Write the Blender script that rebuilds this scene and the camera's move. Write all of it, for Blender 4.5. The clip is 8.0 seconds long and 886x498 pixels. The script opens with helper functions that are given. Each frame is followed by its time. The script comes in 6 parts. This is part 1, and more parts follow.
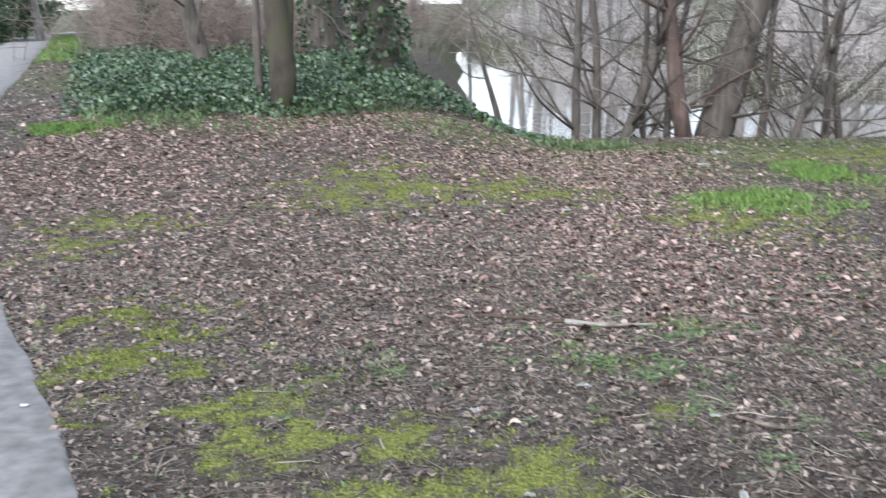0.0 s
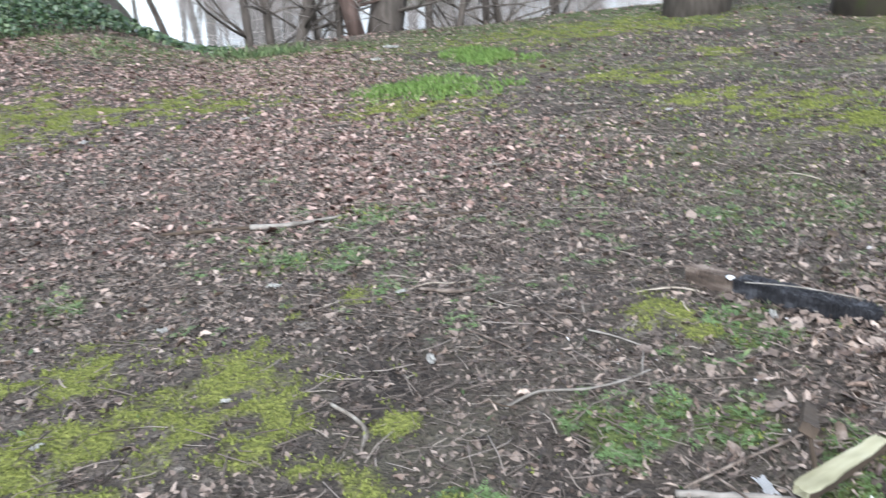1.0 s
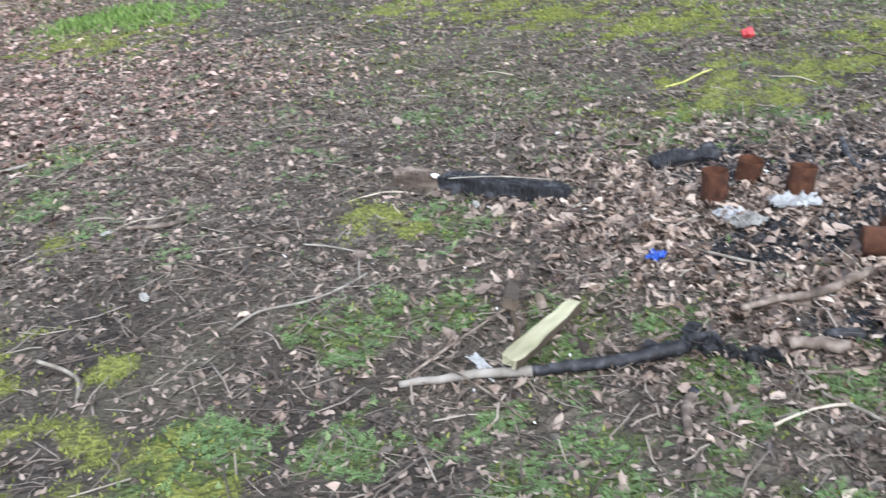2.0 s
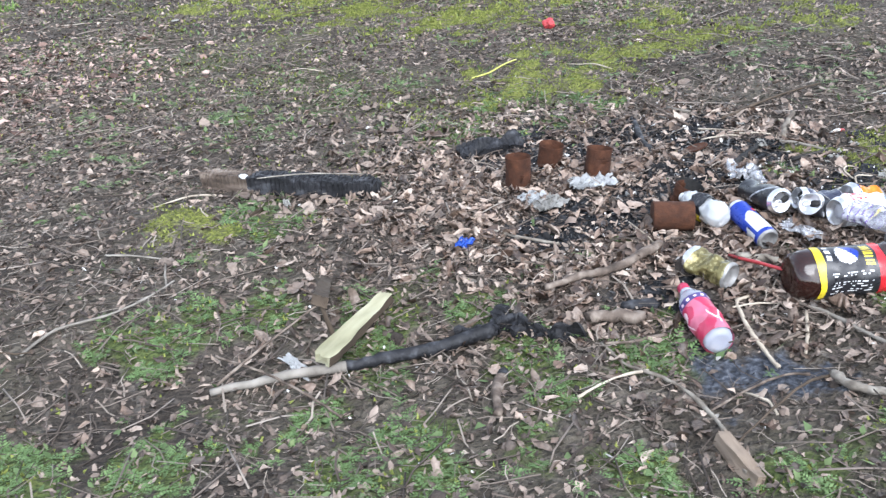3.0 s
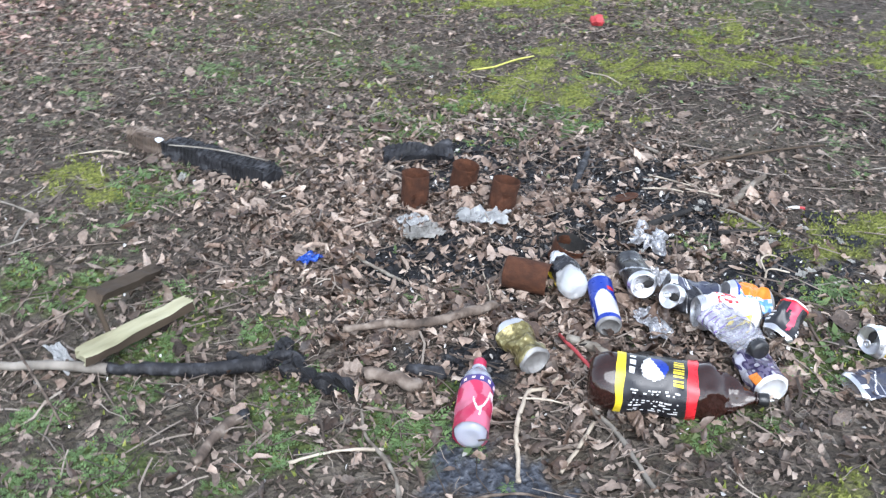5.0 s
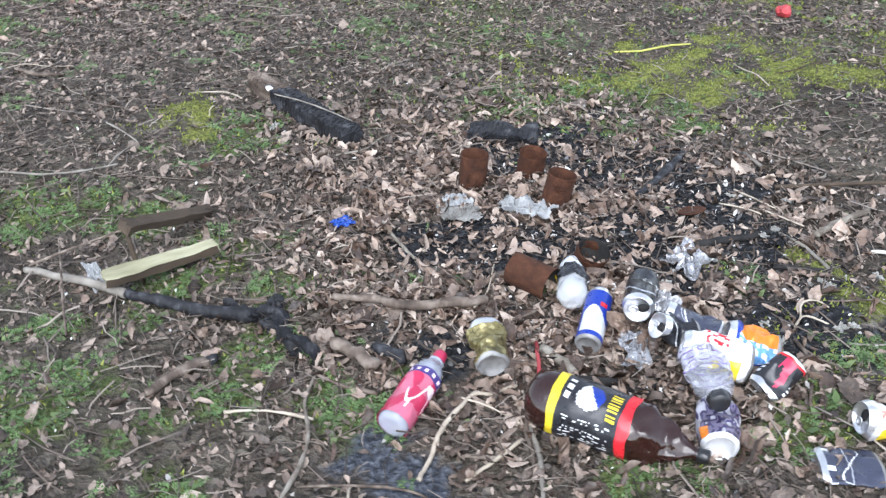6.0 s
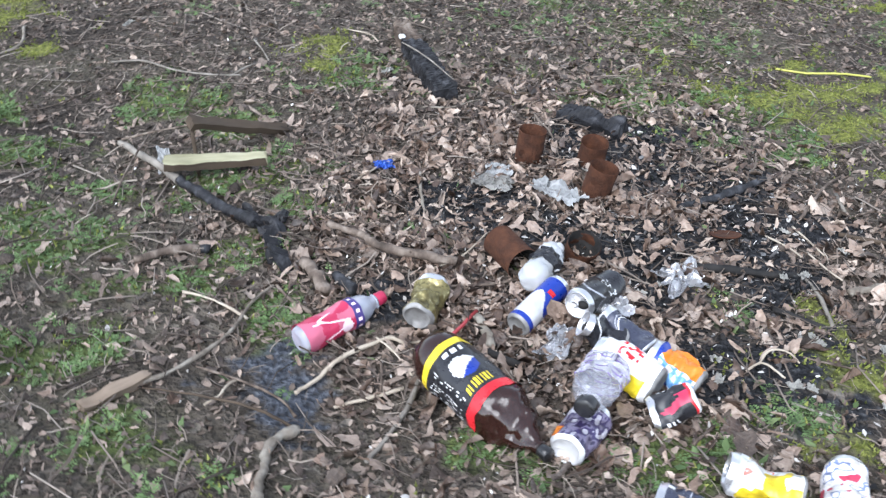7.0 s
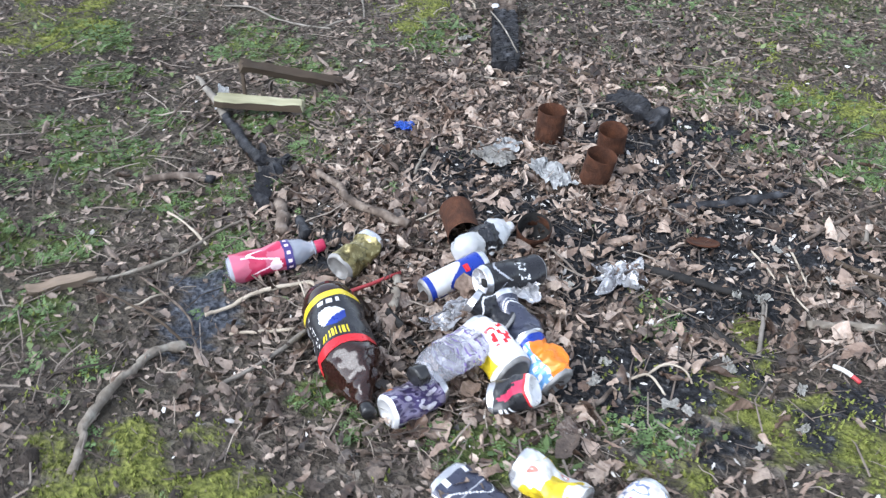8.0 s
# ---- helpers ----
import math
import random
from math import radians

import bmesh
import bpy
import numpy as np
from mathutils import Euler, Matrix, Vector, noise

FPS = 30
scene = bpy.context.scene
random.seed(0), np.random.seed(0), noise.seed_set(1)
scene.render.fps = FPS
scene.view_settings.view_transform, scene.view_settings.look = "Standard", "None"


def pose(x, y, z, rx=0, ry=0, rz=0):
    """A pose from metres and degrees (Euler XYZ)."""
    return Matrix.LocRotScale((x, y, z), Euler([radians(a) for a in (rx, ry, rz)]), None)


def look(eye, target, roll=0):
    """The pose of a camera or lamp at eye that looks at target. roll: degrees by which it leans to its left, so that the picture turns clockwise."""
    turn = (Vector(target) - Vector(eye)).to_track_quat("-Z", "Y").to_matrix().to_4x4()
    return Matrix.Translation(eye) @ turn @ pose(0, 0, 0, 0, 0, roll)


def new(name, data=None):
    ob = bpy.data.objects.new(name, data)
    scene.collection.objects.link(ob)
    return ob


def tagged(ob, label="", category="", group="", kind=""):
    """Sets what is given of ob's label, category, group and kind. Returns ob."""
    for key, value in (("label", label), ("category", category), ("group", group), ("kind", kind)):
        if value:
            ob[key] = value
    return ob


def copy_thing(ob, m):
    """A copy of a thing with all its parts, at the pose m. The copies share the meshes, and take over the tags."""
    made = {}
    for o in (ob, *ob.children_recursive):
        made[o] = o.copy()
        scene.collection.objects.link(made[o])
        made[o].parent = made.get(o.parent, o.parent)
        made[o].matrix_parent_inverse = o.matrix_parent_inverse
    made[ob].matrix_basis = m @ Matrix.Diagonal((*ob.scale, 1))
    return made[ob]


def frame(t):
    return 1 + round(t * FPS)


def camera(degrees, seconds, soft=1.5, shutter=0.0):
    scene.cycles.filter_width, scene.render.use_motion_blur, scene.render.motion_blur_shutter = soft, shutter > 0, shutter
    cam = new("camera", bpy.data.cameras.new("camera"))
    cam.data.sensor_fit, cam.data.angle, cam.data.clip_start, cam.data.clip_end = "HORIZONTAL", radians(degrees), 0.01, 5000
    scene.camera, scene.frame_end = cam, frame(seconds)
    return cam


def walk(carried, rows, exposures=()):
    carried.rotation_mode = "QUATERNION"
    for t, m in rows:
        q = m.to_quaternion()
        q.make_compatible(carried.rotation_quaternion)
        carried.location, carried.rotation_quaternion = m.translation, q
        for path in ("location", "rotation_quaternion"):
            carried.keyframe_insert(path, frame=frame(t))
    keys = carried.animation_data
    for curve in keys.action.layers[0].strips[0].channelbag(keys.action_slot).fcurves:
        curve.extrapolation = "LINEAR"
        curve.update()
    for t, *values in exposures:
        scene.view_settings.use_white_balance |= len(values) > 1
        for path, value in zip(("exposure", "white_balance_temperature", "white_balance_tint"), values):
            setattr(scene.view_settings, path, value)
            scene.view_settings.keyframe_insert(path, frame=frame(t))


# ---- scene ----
cam = camera(51.7, 8.0, soft=1.3, shutter=0.25)
# The hillside falls gently towards the river: near things are laid out in its own tilted frame.
HILL = pose(0, 0, 0, -3.4)
PATH = [
    (0, (0.1510, -0.0747, 1.1026), (0.1154, 1.3742, 0.8036), -0.9),
    (0.5, (0.1968, -0.0696, 1.0752), (0.3804, 1.3512, 0.7030), -2.4),
    (1, (0.2479, -0.0681, 1.0434), (0.6623, 1.2765, 0.5846), -4.8),
    (1.5, (0.2856, -0.0851, 1.0227), (0.8747, 1.1633, 0.4884), -5.9),
    (2, (0.3130, -0.1080, 1.0057), (1.0649, 1.0123, 0.3974), -6.5),
    (2.2, (0.3256, -0.1243, 1.0020), (1.1322, 0.9457, 0.3737), -6.9),
    (3.3, (0.3996, -0.1613, 0.9894), (1.3646, 0.7674, 0.3589), -5.4),
    (3.5, (0.4410, -0.1776, 0.9983), (1.4119, 0.7489, 0.3737), -5.5),
    (4, (0.6290, -0.1983, 1.0049), (1.6058, 0.7208, 0.3796), -2.6),
    (4.2, (0.7185, -0.2190, 1.0079), (1.6761, 0.7126, 0.3715), -1.6),
    (5.3, (1.2269, -0.5557, 1.0700), (1.8123, 0.5950, 0.3471), 1.0),
    (5.5, (1.3120, -0.5883, 1.0752), (1.8086, 0.5964, 0.3404), 1.6),
    (6, (1.6117, -0.6564, 1.1093), (1.9432, 0.5661, 0.3441), 0.5),
    (6.5, (1.9284, -0.7644, 1.1026), (2.0261, 0.4906, 0.3241), 1.3),
    (7, (2.2570, -0.7837, 1.1115), (2.1349, 0.4544, 0.3101), 3.9),
    (7.5, (2.5685, -0.6704, 1.0930), (2.2651, 0.5136, 0.2590), 4.8),
    (8, (2.9371, -0.6231, 1.1500), (2.4117, 0.4647, 0.2945), 1.8),
]
walk(cam, [(t, HILL @ look(eye, target, roll)) for t, eye, target, roll in PATH], exposures=[(0, 1.69, 6000, 9), (1, 1.8, 6000, 9), (3.5, 1.9, 6000, 9), (4.2, 1.83, 6000, 9), (5.5, 1.73, 6000, 9), (8, 1.66, 6000, 9)])

# ---- world, sun, exposure ----
world = bpy.data.worlds.new("overcast_sky")
scene.world = world
world.use_nodes = True
wn = world.node_tree.nodes
wl = world.node_tree.links
sky = wn.new("ShaderNodeTexSky")
sky.sky_type = "NISHITA"
sky.sun_disc = False
sky.sun_elevation = radians(38)
sky.sun_rotation = radians(200)
sky.dust_density = 1.0
hsv = wn.new("ShaderNodeHueSaturation")
hsv.inputs["Saturation"].default_value = 0.4
wl.new(sky.outputs[0], hsv.inputs["Color"])
wl.new(hsv.outputs[0], wn["Background"].inputs["Color"])
wn["Background"].inputs["Strength"].default_value = 0.15
sun_data = bpy.data.lights.new("sun", "SUN")
sun_data.energy, sun_data.angle, sun_data.color = 1.0, radians(40), (1.0, 0.985, 0.97)
sun = new("sun", sun_data)
sun.matrix_world = look((0, 0, 30), (0 + 10, 0 + 16, 6))


# ---- materials ----
def material(name):
    m = bpy.data.materials.new(name)
    m.use_nodes = True
    n, l = m.node_tree.nodes, m.node_tree.links
    return m, n, l, n["Principled BSDF"]


def ramp_node(n, stops):
    r = n.new("ShaderNodeValToRGB")
    e = r.color_ramp.elements
    while len(e) < len(stops):
        e.new(0.5)
    for k, (p, c) in zip(e, stops):
        k.position, k.color = p, (*c, 1)
    return r


def surface(name, stops, scale=8.0, rough=0.8, metal=0.0, bump=0.3, fine=60.0, island=0.0, obj=0.0, spec=0.3, stretch=(1, 1, 1), trans=0.0, coat=0.0, detail=6.0):
    """Noise-driven colour between the stops, with fine relief; island and obj mix in a random tone for each piece."""
    m, n, l, b = material(name)
    tc = n.new("ShaderNodeTexCoord")
    mp = n.new("ShaderNodeMapping")
    mp.inputs["Scale"].default_value = stretch
    l.new(tc.outputs["Object"], mp.inputs["Vector"])
    nz = n.new("ShaderNodeTexNoise")
    nz.inputs["Scale"].default_value, nz.inputs["Detail"].default_value = scale, detail
    l.new(mp.outputs[0], nz.inputs["Vector"])
    value = nz.outputs["Fac"]
    for share, node, out in ((island, "ShaderNodeNewGeometry", "Random Per Island"), (obj, "ShaderNodeObjectInfo", "Random")):
        if share:
            rnd = n.new(node)
            mx = n.new("ShaderNodeMix")
            mx.inputs[0].default_value = share
            l.new(value, mx.inputs[2])
            l.new(rnd.outputs[out], mx.inputs[3])
            value = mx.outputs[0]
    r = ramp_node(n, stops)
    l.new(value, r.inputs[0])
    l.new(r.outputs[0], b.inputs["Base Color"])
    fz = n.new("ShaderNodeTexNoise")
    fz.inputs["Scale"].default_value = fine
    l.new(mp.outputs[0], fz.inputs["Vector"])
    if bump:
        bp = n.new("ShaderNodeBump")
        bp.inputs["Strength"].default_value, bp.inputs["Distance"].default_value = bump, 0.004
        l.new(fz.outputs["Fac"], bp.inputs["Height"])
        l.new(bp.outputs[0], b.inputs["Normal"])
    mr = n.new("ShaderNodeMapRange")
    mr.inputs["To Min"].default_value, mr.inputs["To Max"].default_value = max(rough - 0.12, 0.02), min(rough + 0.12, 1)
    l.new(fz.outputs["Fac"], mr.inputs["Value"])
    l.new(mr.outputs[0], b.inputs["Roughness"])
    b.inputs["Metallic"].default_value, b.inputs["Specular IOR Level"].default_value = metal, spec
    b.inputs["Transmission Weight"].default_value, b.inputs["Coat Weight"].default_value = trans, coat
    return m


def ground_surface():
    """Bare soil and broken litter, with moss and char where the attributes say so."""
    m, n, l, b = material("woodland_soil")
    tc = n.new("ShaderNodeTexCoord")
    big = n.new("ShaderNodeTexNoise")
    big.inputs["Scale"].default_value, big.inputs["Detail"].default_value = 2.5, 8
    l.new(tc.outputs["Object"], big.inputs["Vector"])
    soil = ramp_node(n, [(0.3, (0.0185, 0.0147, 0.0127)), (0.45, (0.0494, 0.0405, 0.0334)), (0.6, (0.0814, 0.0734, 0.0519)), (0.75, (0.136, 0.117, 0.0947))])
    l.new(big.outputs["Fac"], soil.inputs[0])
    warp = n.new("ShaderNodeTexNoise")
    warp.inputs["Scale"].default_value = 25
    l.new(tc.outputs["Object"], warp.inputs["Vector"])
    add = n.new("ShaderNodeVectorMath")
    add.operation = "MULTIPLY_ADD"
    add.inputs[1].default_value = (0.06, 0.06, 0.06)
    l.new(warp.outputs["Color"], add.inputs[0])
    l.new(tc.outputs["Object"], add.inputs[2])
    cell = n.new("ShaderNodeTexVoronoi")
    cell.inputs["Scale"].default_value = 48
    l.new(add.outputs[0], cell.inputs["Vector"])
    bits = ramp_node(n, [(0.0, (0.023, 0.0192, 0.0153)), (0.45, (0.0747, 0.0624, 0.0507)), (0.8, (0.149, 0.126, 0.104)), (1.0, (0.276, 0.246, 0.212))])
    l.new(cell.outputs["Color"], bits.inputs[0])
    fine = n.new("ShaderNodeTexNoise")
    fine.inputs["Scale"].default_value, fine.inputs["Detail"].default_value = 70, 6
    l.new(tc.outputs["Object"], fine.inputs["Vector"])

    def attr(name):
        a = n.new("ShaderNodeAttribute")
        a.attribute_name = name
        return a.outputs["Fac"]

    def over(base, top, mask, lo, hi):
        """top over base where mask plus some noise passes lo..hi."""
        s = n.new("ShaderNodeMath")
        s.operation = "MULTIPLY_ADD"
        s.inputs[1].default_value = 0.6
        l.new(fine.outputs["Fac"], s.inputs[0])
        l.new(mask, s.inputs[2])
        r = n.new("ShaderNodeMapRange")
        r.inputs["From Min"].default_value, r.inputs["From Max"].default_value = lo, hi
        l.new(s.outputs[0], r.inputs["Value"])
        x = n.new("ShaderNodeMix")
        x.data_type = "RGBA"
        l.new(r.outputs[0], x.inputs[0])
        l.new(base, x.inputs[6])
        l.new(top, x.inputs[7])
        return x.outputs[2]

    col = over(soil.outputs[0], bits.outputs[0], attr("litter"), 0.32, 0.8)
    green = ramp_node(n, [(0.3, (0.045, 0.062, 0.02)), (0.6, (0.095, 0.12, 0.04)), (0.8, (0.14, 0.155, 0.06))])
    l.new(fine.outputs["Fac"], green.inputs[0])
    col = over(col, green.outputs[0], attr("green"), 0.6, 1.1)
    moss = ramp_node(n, [(0.3, (0.0697, 0.0781, 0.0214)), (0.5, (0.157, 0.17, 0.0427)), (0.75, (0.279, 0.29, 0.0772))])
    l.new(fine.outputs["Fac"], moss.inputs[0])
    col = over(col, moss.outputs[0], attr("moss"), 0.75, 1.15)
    char = ramp_node(n, [(0.35, (0.01, 0.0105, 0.012)), (0.58, (0.032, 0.033, 0.037)), (0.75, (0.11, 0.112, 0.12))])
    l.new(fine.outputs["Fac"], char.inputs[0])
    col = over(col, char.outputs[0], attr("char"), 0.6, 1.0)
    ash = ramp_node(n, [(0.35, (0.03, 0.033, 0.04)), (0.55, (0.075, 0.082, 0.1)), (0.75, (0.17, 0.18, 0.2))])
    l.new(fine.outputs["Fac"], ash.inputs[0])
    col = over(col, ash.outputs[0], attr("ash"), 0.8, 1.25)
    l.new(col, b.inputs["Base Color"])
    bp = n.new("ShaderNodeBump")
    bp.inputs["Strength"].default_value, bp.inputs["Distance"].default_value = 1.0, 0.025
    hs = n.new("ShaderNodeMath")
    hs.operation = "MULTIPLY_ADD"
    hs.inputs[1].default_value = 0.5
    l.new(cell.outputs["Distance"], hs.inputs[0])
    l.new(fine.outputs["Fac"], hs.inputs[2])
    l.new(hs.outputs[0], bp.inputs["Height"])
    l.new(bp.outputs[0], b.inputs["Normal"])
    b.inputs["Roughness"].default_value, b.inputs["Specular IOR Level"].default_value = 0.9, 0.2
    return m


SOIL = ground_surface()
ASPHALT = surface("worn_asphalt", [(0.3, (0.14, 0.133, 0.125)), (0.5, (0.204, 0.193, 0.183)), (0.7, (0.267, 0.253, 0.236))], 14, 0.85, bump=0.5, fine=220)
# Leaf browns; the ramp ends also paint wet highlights and shaded gaps.
LEAF = surface("dead_leaf", [(0.18, (0.0216, 0.014, 0.0108)), (0.36, (0.0702, 0.0508, 0.0389)), (0.52, (0.151, 0.112, 0.0875)), (0.68, (0.227, 0.175, 0.14)), (0.85, (0.335, 0.27, 0.221))], 95, 0.5, bump=0.6, fine=150, island=0.56, spec=0.5)
LEAF_WARM = surface("fresh_fallen_leaf", [(0.18, (0.0237, 0.0141, 0.0104)), (0.35, (0.083, 0.0537, 0.0391)), (0.5, (0.184, 0.13, 0.0977)), (0.64, (0.297, 0.22, 0.172)), (0.82, (0.474, 0.391, 0.325))], 95, 0.42, bump=0.6, fine=150, island=0.56, spec=0.5)
LEAF_ONE = surface("curled_leaf", [(0.18, (0.0267, 0.0167, 0.0112)), (0.35, (0.08, 0.0511, 0.037)), (0.5, (0.171, 0.118, 0.0898)), (0.65, (0.267, 0.198, 0.157)), (0.82, (0.395, 0.317, 0.264))], 4, 0.5, bump=0.6, fine=9, obj=0.65)
CLOD_M = surface("damp_soil_clod", [(0.25, (0.022, 0.017, 0.014)), (0.5, (0.052, 0.041, 0.034)), (0.75, (0.1, 0.08, 0.067))], 60, 0.85, island=0.5, bump=1.0, fine=200)
STRAW = surface("dead_stalk", [(0.1, (0.025, 0.018, 0.014)), (0.42, (0.075, 0.058, 0.046)), (0.7, (0.15, 0.122, 0.1)), (0.9, (0.28, 0.24, 0.2))], 30, 0.75, island=0.85, bump=0.0)
LEAF_RED = surface("reddish_leaf", [(0.18, (0.054, 0.0288, 0.0216)), (0.36, (0.144, 0.0876, 0.0684)), (0.55, (0.264, 0.176, 0.144)), (0.8, (0.432, 0.318, 0.27))], 40, 0.55, bump=0.5, fine=120, island=0.75)
COAL = surface("coal_crumb", [(0.0, (0.006, 0.006, 0.006)), (0.6, (0.022, 0.021, 0.022)), (0.85, (0.075, 0.073, 0.075)), (1.0, (0.26, 0.26, 0.26))], 60, 0.7, island=0.85)
FLECK = surface("pale_fleck", [(0.0, (0.3, 0.28, 0.26)), (1.0, (0.75, 0.74, 0.72))], 60, 0.7, island=0.85)
TWIG = surface("dry_twig", [(0.0, (0.035, 0.027, 0.022)), (0.45, (0.09, 0.072, 0.06)), (0.8, (0.2, 0.165, 0.14)), (1.0, (0.42, 0.37, 0.32))], 20, 0.85, island=0.8)
GREEN = surface("weed_leaf", [(0.0, (0.0375, 0.064, 0.0228)), (0.5, (0.1, 0.16, 0.0576)), (1.0, (0.213, 0.301, 0.12))], 40, 0.6, island=0.35, bump=0.1)
MOSS_M = surface("moss_tuft", [(0.0, (0.0615, 0.0753, 0.0182)), (0.5, (0.157, 0.18, 0.041)), (1.0, (0.313, 0.334, 0.0969))], 40, 0.9, island=0.8, bump=0.0)
GRASS_M = surface("grass_blade", [(0.0, (0.054, 0.101, 0.0179)), (0.5, (0.108, 0.183, 0.0382)), (1.0, (0.192, 0.273, 0.0765))], 40, 0.6, island=0.8, bump=0.0)
IVY = surface("ivy_leaf", [(0.0, (0.015, 0.032, 0.016)), (0.45, (0.045, 0.08, 0.035)), (0.75, (0.085, 0.13, 0.06)), (0.92, (0.15, 0.18, 0.1)), (1.0, (0.2, 0.15, 0.09))], 12, 0.24, island=0.8, bump=0.1, spec=0.5)
BARK = surface("grey_bark", [(0.25, (0.034, 0.0287, 0.024)), (0.5, (0.0808, 0.0681, 0.0576)), (0.75, (0.162, 0.138, 0.118))], 5, 0.9, bump=1.0, fine=30, stretch=(3, 3, 0.7), island=0.3)
# Far-bank bark, lightened so that the river haze sits in its colour.
BARK_HAZED = surface("haze_paled_bark", [(0.25, (0.11, 0.1, 0.092)), (0.5, (0.2, 0.185, 0.17)), (0.75, (0.33, 0.31, 0.29))], 5, 0.9, bump=0.5, fine=30, stretch=(3, 3, 0.7))
BARK_RED = surface("reddish_bark", [(0.25, (0.06, 0.042, 0.035)), (0.55, (0.12, 0.082, 0.068)), (0.8, (0.18, 0.13, 0.11))], 5, 0.9, bump=1.0, fine=30, stretch=(3, 3, 0.7))
BARK_MOSS = surface("mossy_bark", [(0.3, (0.0263, 0.0216, 0.018)), (0.5, (0.0562, 0.0475, 0.0345)), (0.7, (0.0562, 0.0612, 0.0263))], 3, 0.9, bump=1.0, fine=30, stretch=(2, 2, 0.8))
# Far-bank shoots and twigs, whitened in colour to carry the haze.
BRUSH_HAZED = surface("haze_paled_twigs", [(0.0, (0.24, 0.203, 0.19)), (0.5, (0.48, 0.427, 0.404)), (1.0, (0.75, 0.69, 0.655))], 3, 0.9, island=0.8, bump=0)

TWIG_DARK = surface("dark_bare_twigs", [(0.0, (0.069, 0.0575, 0.0483)), (0.5, (0.149, 0.129, 0.113)), (1.0, (0.287, 0.253, 0.224))], 3, 0.9, island=0.8, bump=0)
THICKET = surface("brown_shoots", [(0.0, (0.1, 0.075, 0.062)), (0.5, (0.2, 0.155, 0.13)), (1.0, (0.34, 0.28, 0.24))], 3, 0.9, island=0.8, bump=0)
GREEN_DULL = surface("dull_green_leaf", [(0.0, (0.039, 0.0675, 0.0264)), (0.5, (0.091, 0.135, 0.054)), (1.0, (0.182, 0.23, 0.102))], 40, 0.7, island=0.8, bump=0.1)


# ---- building helpers ----
def part(name, data, mats, parent=None, label="", smooth=True):
    """Links a bmesh or mesh as one object, under a thing if one is given."""
    if isinstance(data, bmesh.types.BMesh):
        me = bpy.data.meshes.new(name)
        data.normal_update()
        data.to_mesh(me)
        data.free()
    else:
        me = data
    for m in mats if isinstance(mats, (list, tuple)) else (mats,):
        me.materials.append(m)
    if smooth:
        me.polygons.foreach_set("use_smooth", np.ones(len(me.polygons), bool))
    ob = new(name, me)
    if parent:
        ob.parent = parent
    if label:
        ob["label"] = label
    return ob


def raw_mesh(name, verts, faces):
    me = bpy.data.meshes.new(name)
    me.from_pydata(verts, [], faces)
    me.update()
    return me


def lattice(ix, iy, seed):
    h = (ix * 374761393 + iy * 668265263 + seed * 974634777) & 0x7FFFFFFF
    h = ((h ^ (h >> 13)) * 1274126177) & 0x7FFFFFFF
    return ((h ^ (h >> 16)) & 0xFFFF) / 65535.0


def field(x, y, scale, seed=0):
    """Smooth value noise from 0 to 1 over the plan."""
    x, y = np.asarray(x, float) * scale, np.asarray(y, float) * scale
    ix, iy = np.floor(x).astype(np.int64), np.floor(y).astype(np.int64)
    fx, fy = x - ix, y - iy
    fx, fy = fx * fx * (3 - 2 * fx), fy * fy * (3 - 2 * fy)
    a = lattice(ix, iy, seed) * (1 - fx) + lattice(ix + 1, iy, seed) * fx
    b = lattice(ix, iy + 1, seed) * (1 - fx) + lattice(ix + 1, iy + 1, seed) * fx
    return a * (1 - fy) + b * fy


def ease(v):
    v = np.clip(v, 0, 1)
    return v * v * (3 - 2 * v)


# ---- lie of the land ----
WATER_Z = -1.6


def left_share(x, y):
    """How far a place belongs to the level strip with the path and the ivy bank."""
    return ease((1.3 - x) / 2.6 + 0.35 * (field(x, y, 0.35, 5) - 0.5))


def land(x, y):
    x, y = np.asarray(x, float), np.asarray(y, float)
    side = left_share(x, y)
    z = -0.0594 * y + side * (0.5 * ease((y - 7) / 4.5) + 0.0594 * np.maximum(y - 11.5, 0))
    z = z + 0.05 * (field(x, y, 0.5, 2) - 0.5) * ease((y - 4) / 4)
    edge = 12.4 + 0.8 * (field(x, y * 0, 0.6, 9) - 0.5)
    river = ease((y - edge) / 2.2) * (1 - side)
    z = z * (1 - river) - 2.5 * river
    shore = np.where(x < 8.5, 43 - 2.9 * (x - 2), 24.15)
    far = ease((y - shore) / 6) * (1 - side)
    far_z = -1.35 + np.clip(0.05 * (y - shore), 0, 5) + 0.4 * field(x, y, 0.2, 4)
    z = z * (1 - far) + far_z * far
    # small relief round the fire
    near = np.exp(-((x - 2) ** 2 + (y - 1.5) ** 2) / 40)
    z = z + near * (0.022 * (field(x, y, 5, 1) - 0.5) + 0.014 * (field(x, y, 16, 3) - 0.5))
    # the trodden hollow in front of the fire
    z = z - 0.05 * np.exp(-(((x - 1.85) / 0.5) ** 2 + ((y - 0.4) / 0.4) ** 2)) - 0.045 * np.exp(-(((x - 1.05) / 0.32) ** 2 + ((y - 1.35) / 0.3) ** 2))
    z = z - 0.06 * np.exp(-(((x - 1.42) / 0.42) ** 2 + ((y - 0.95) / 0.55) ** 2))
    return z
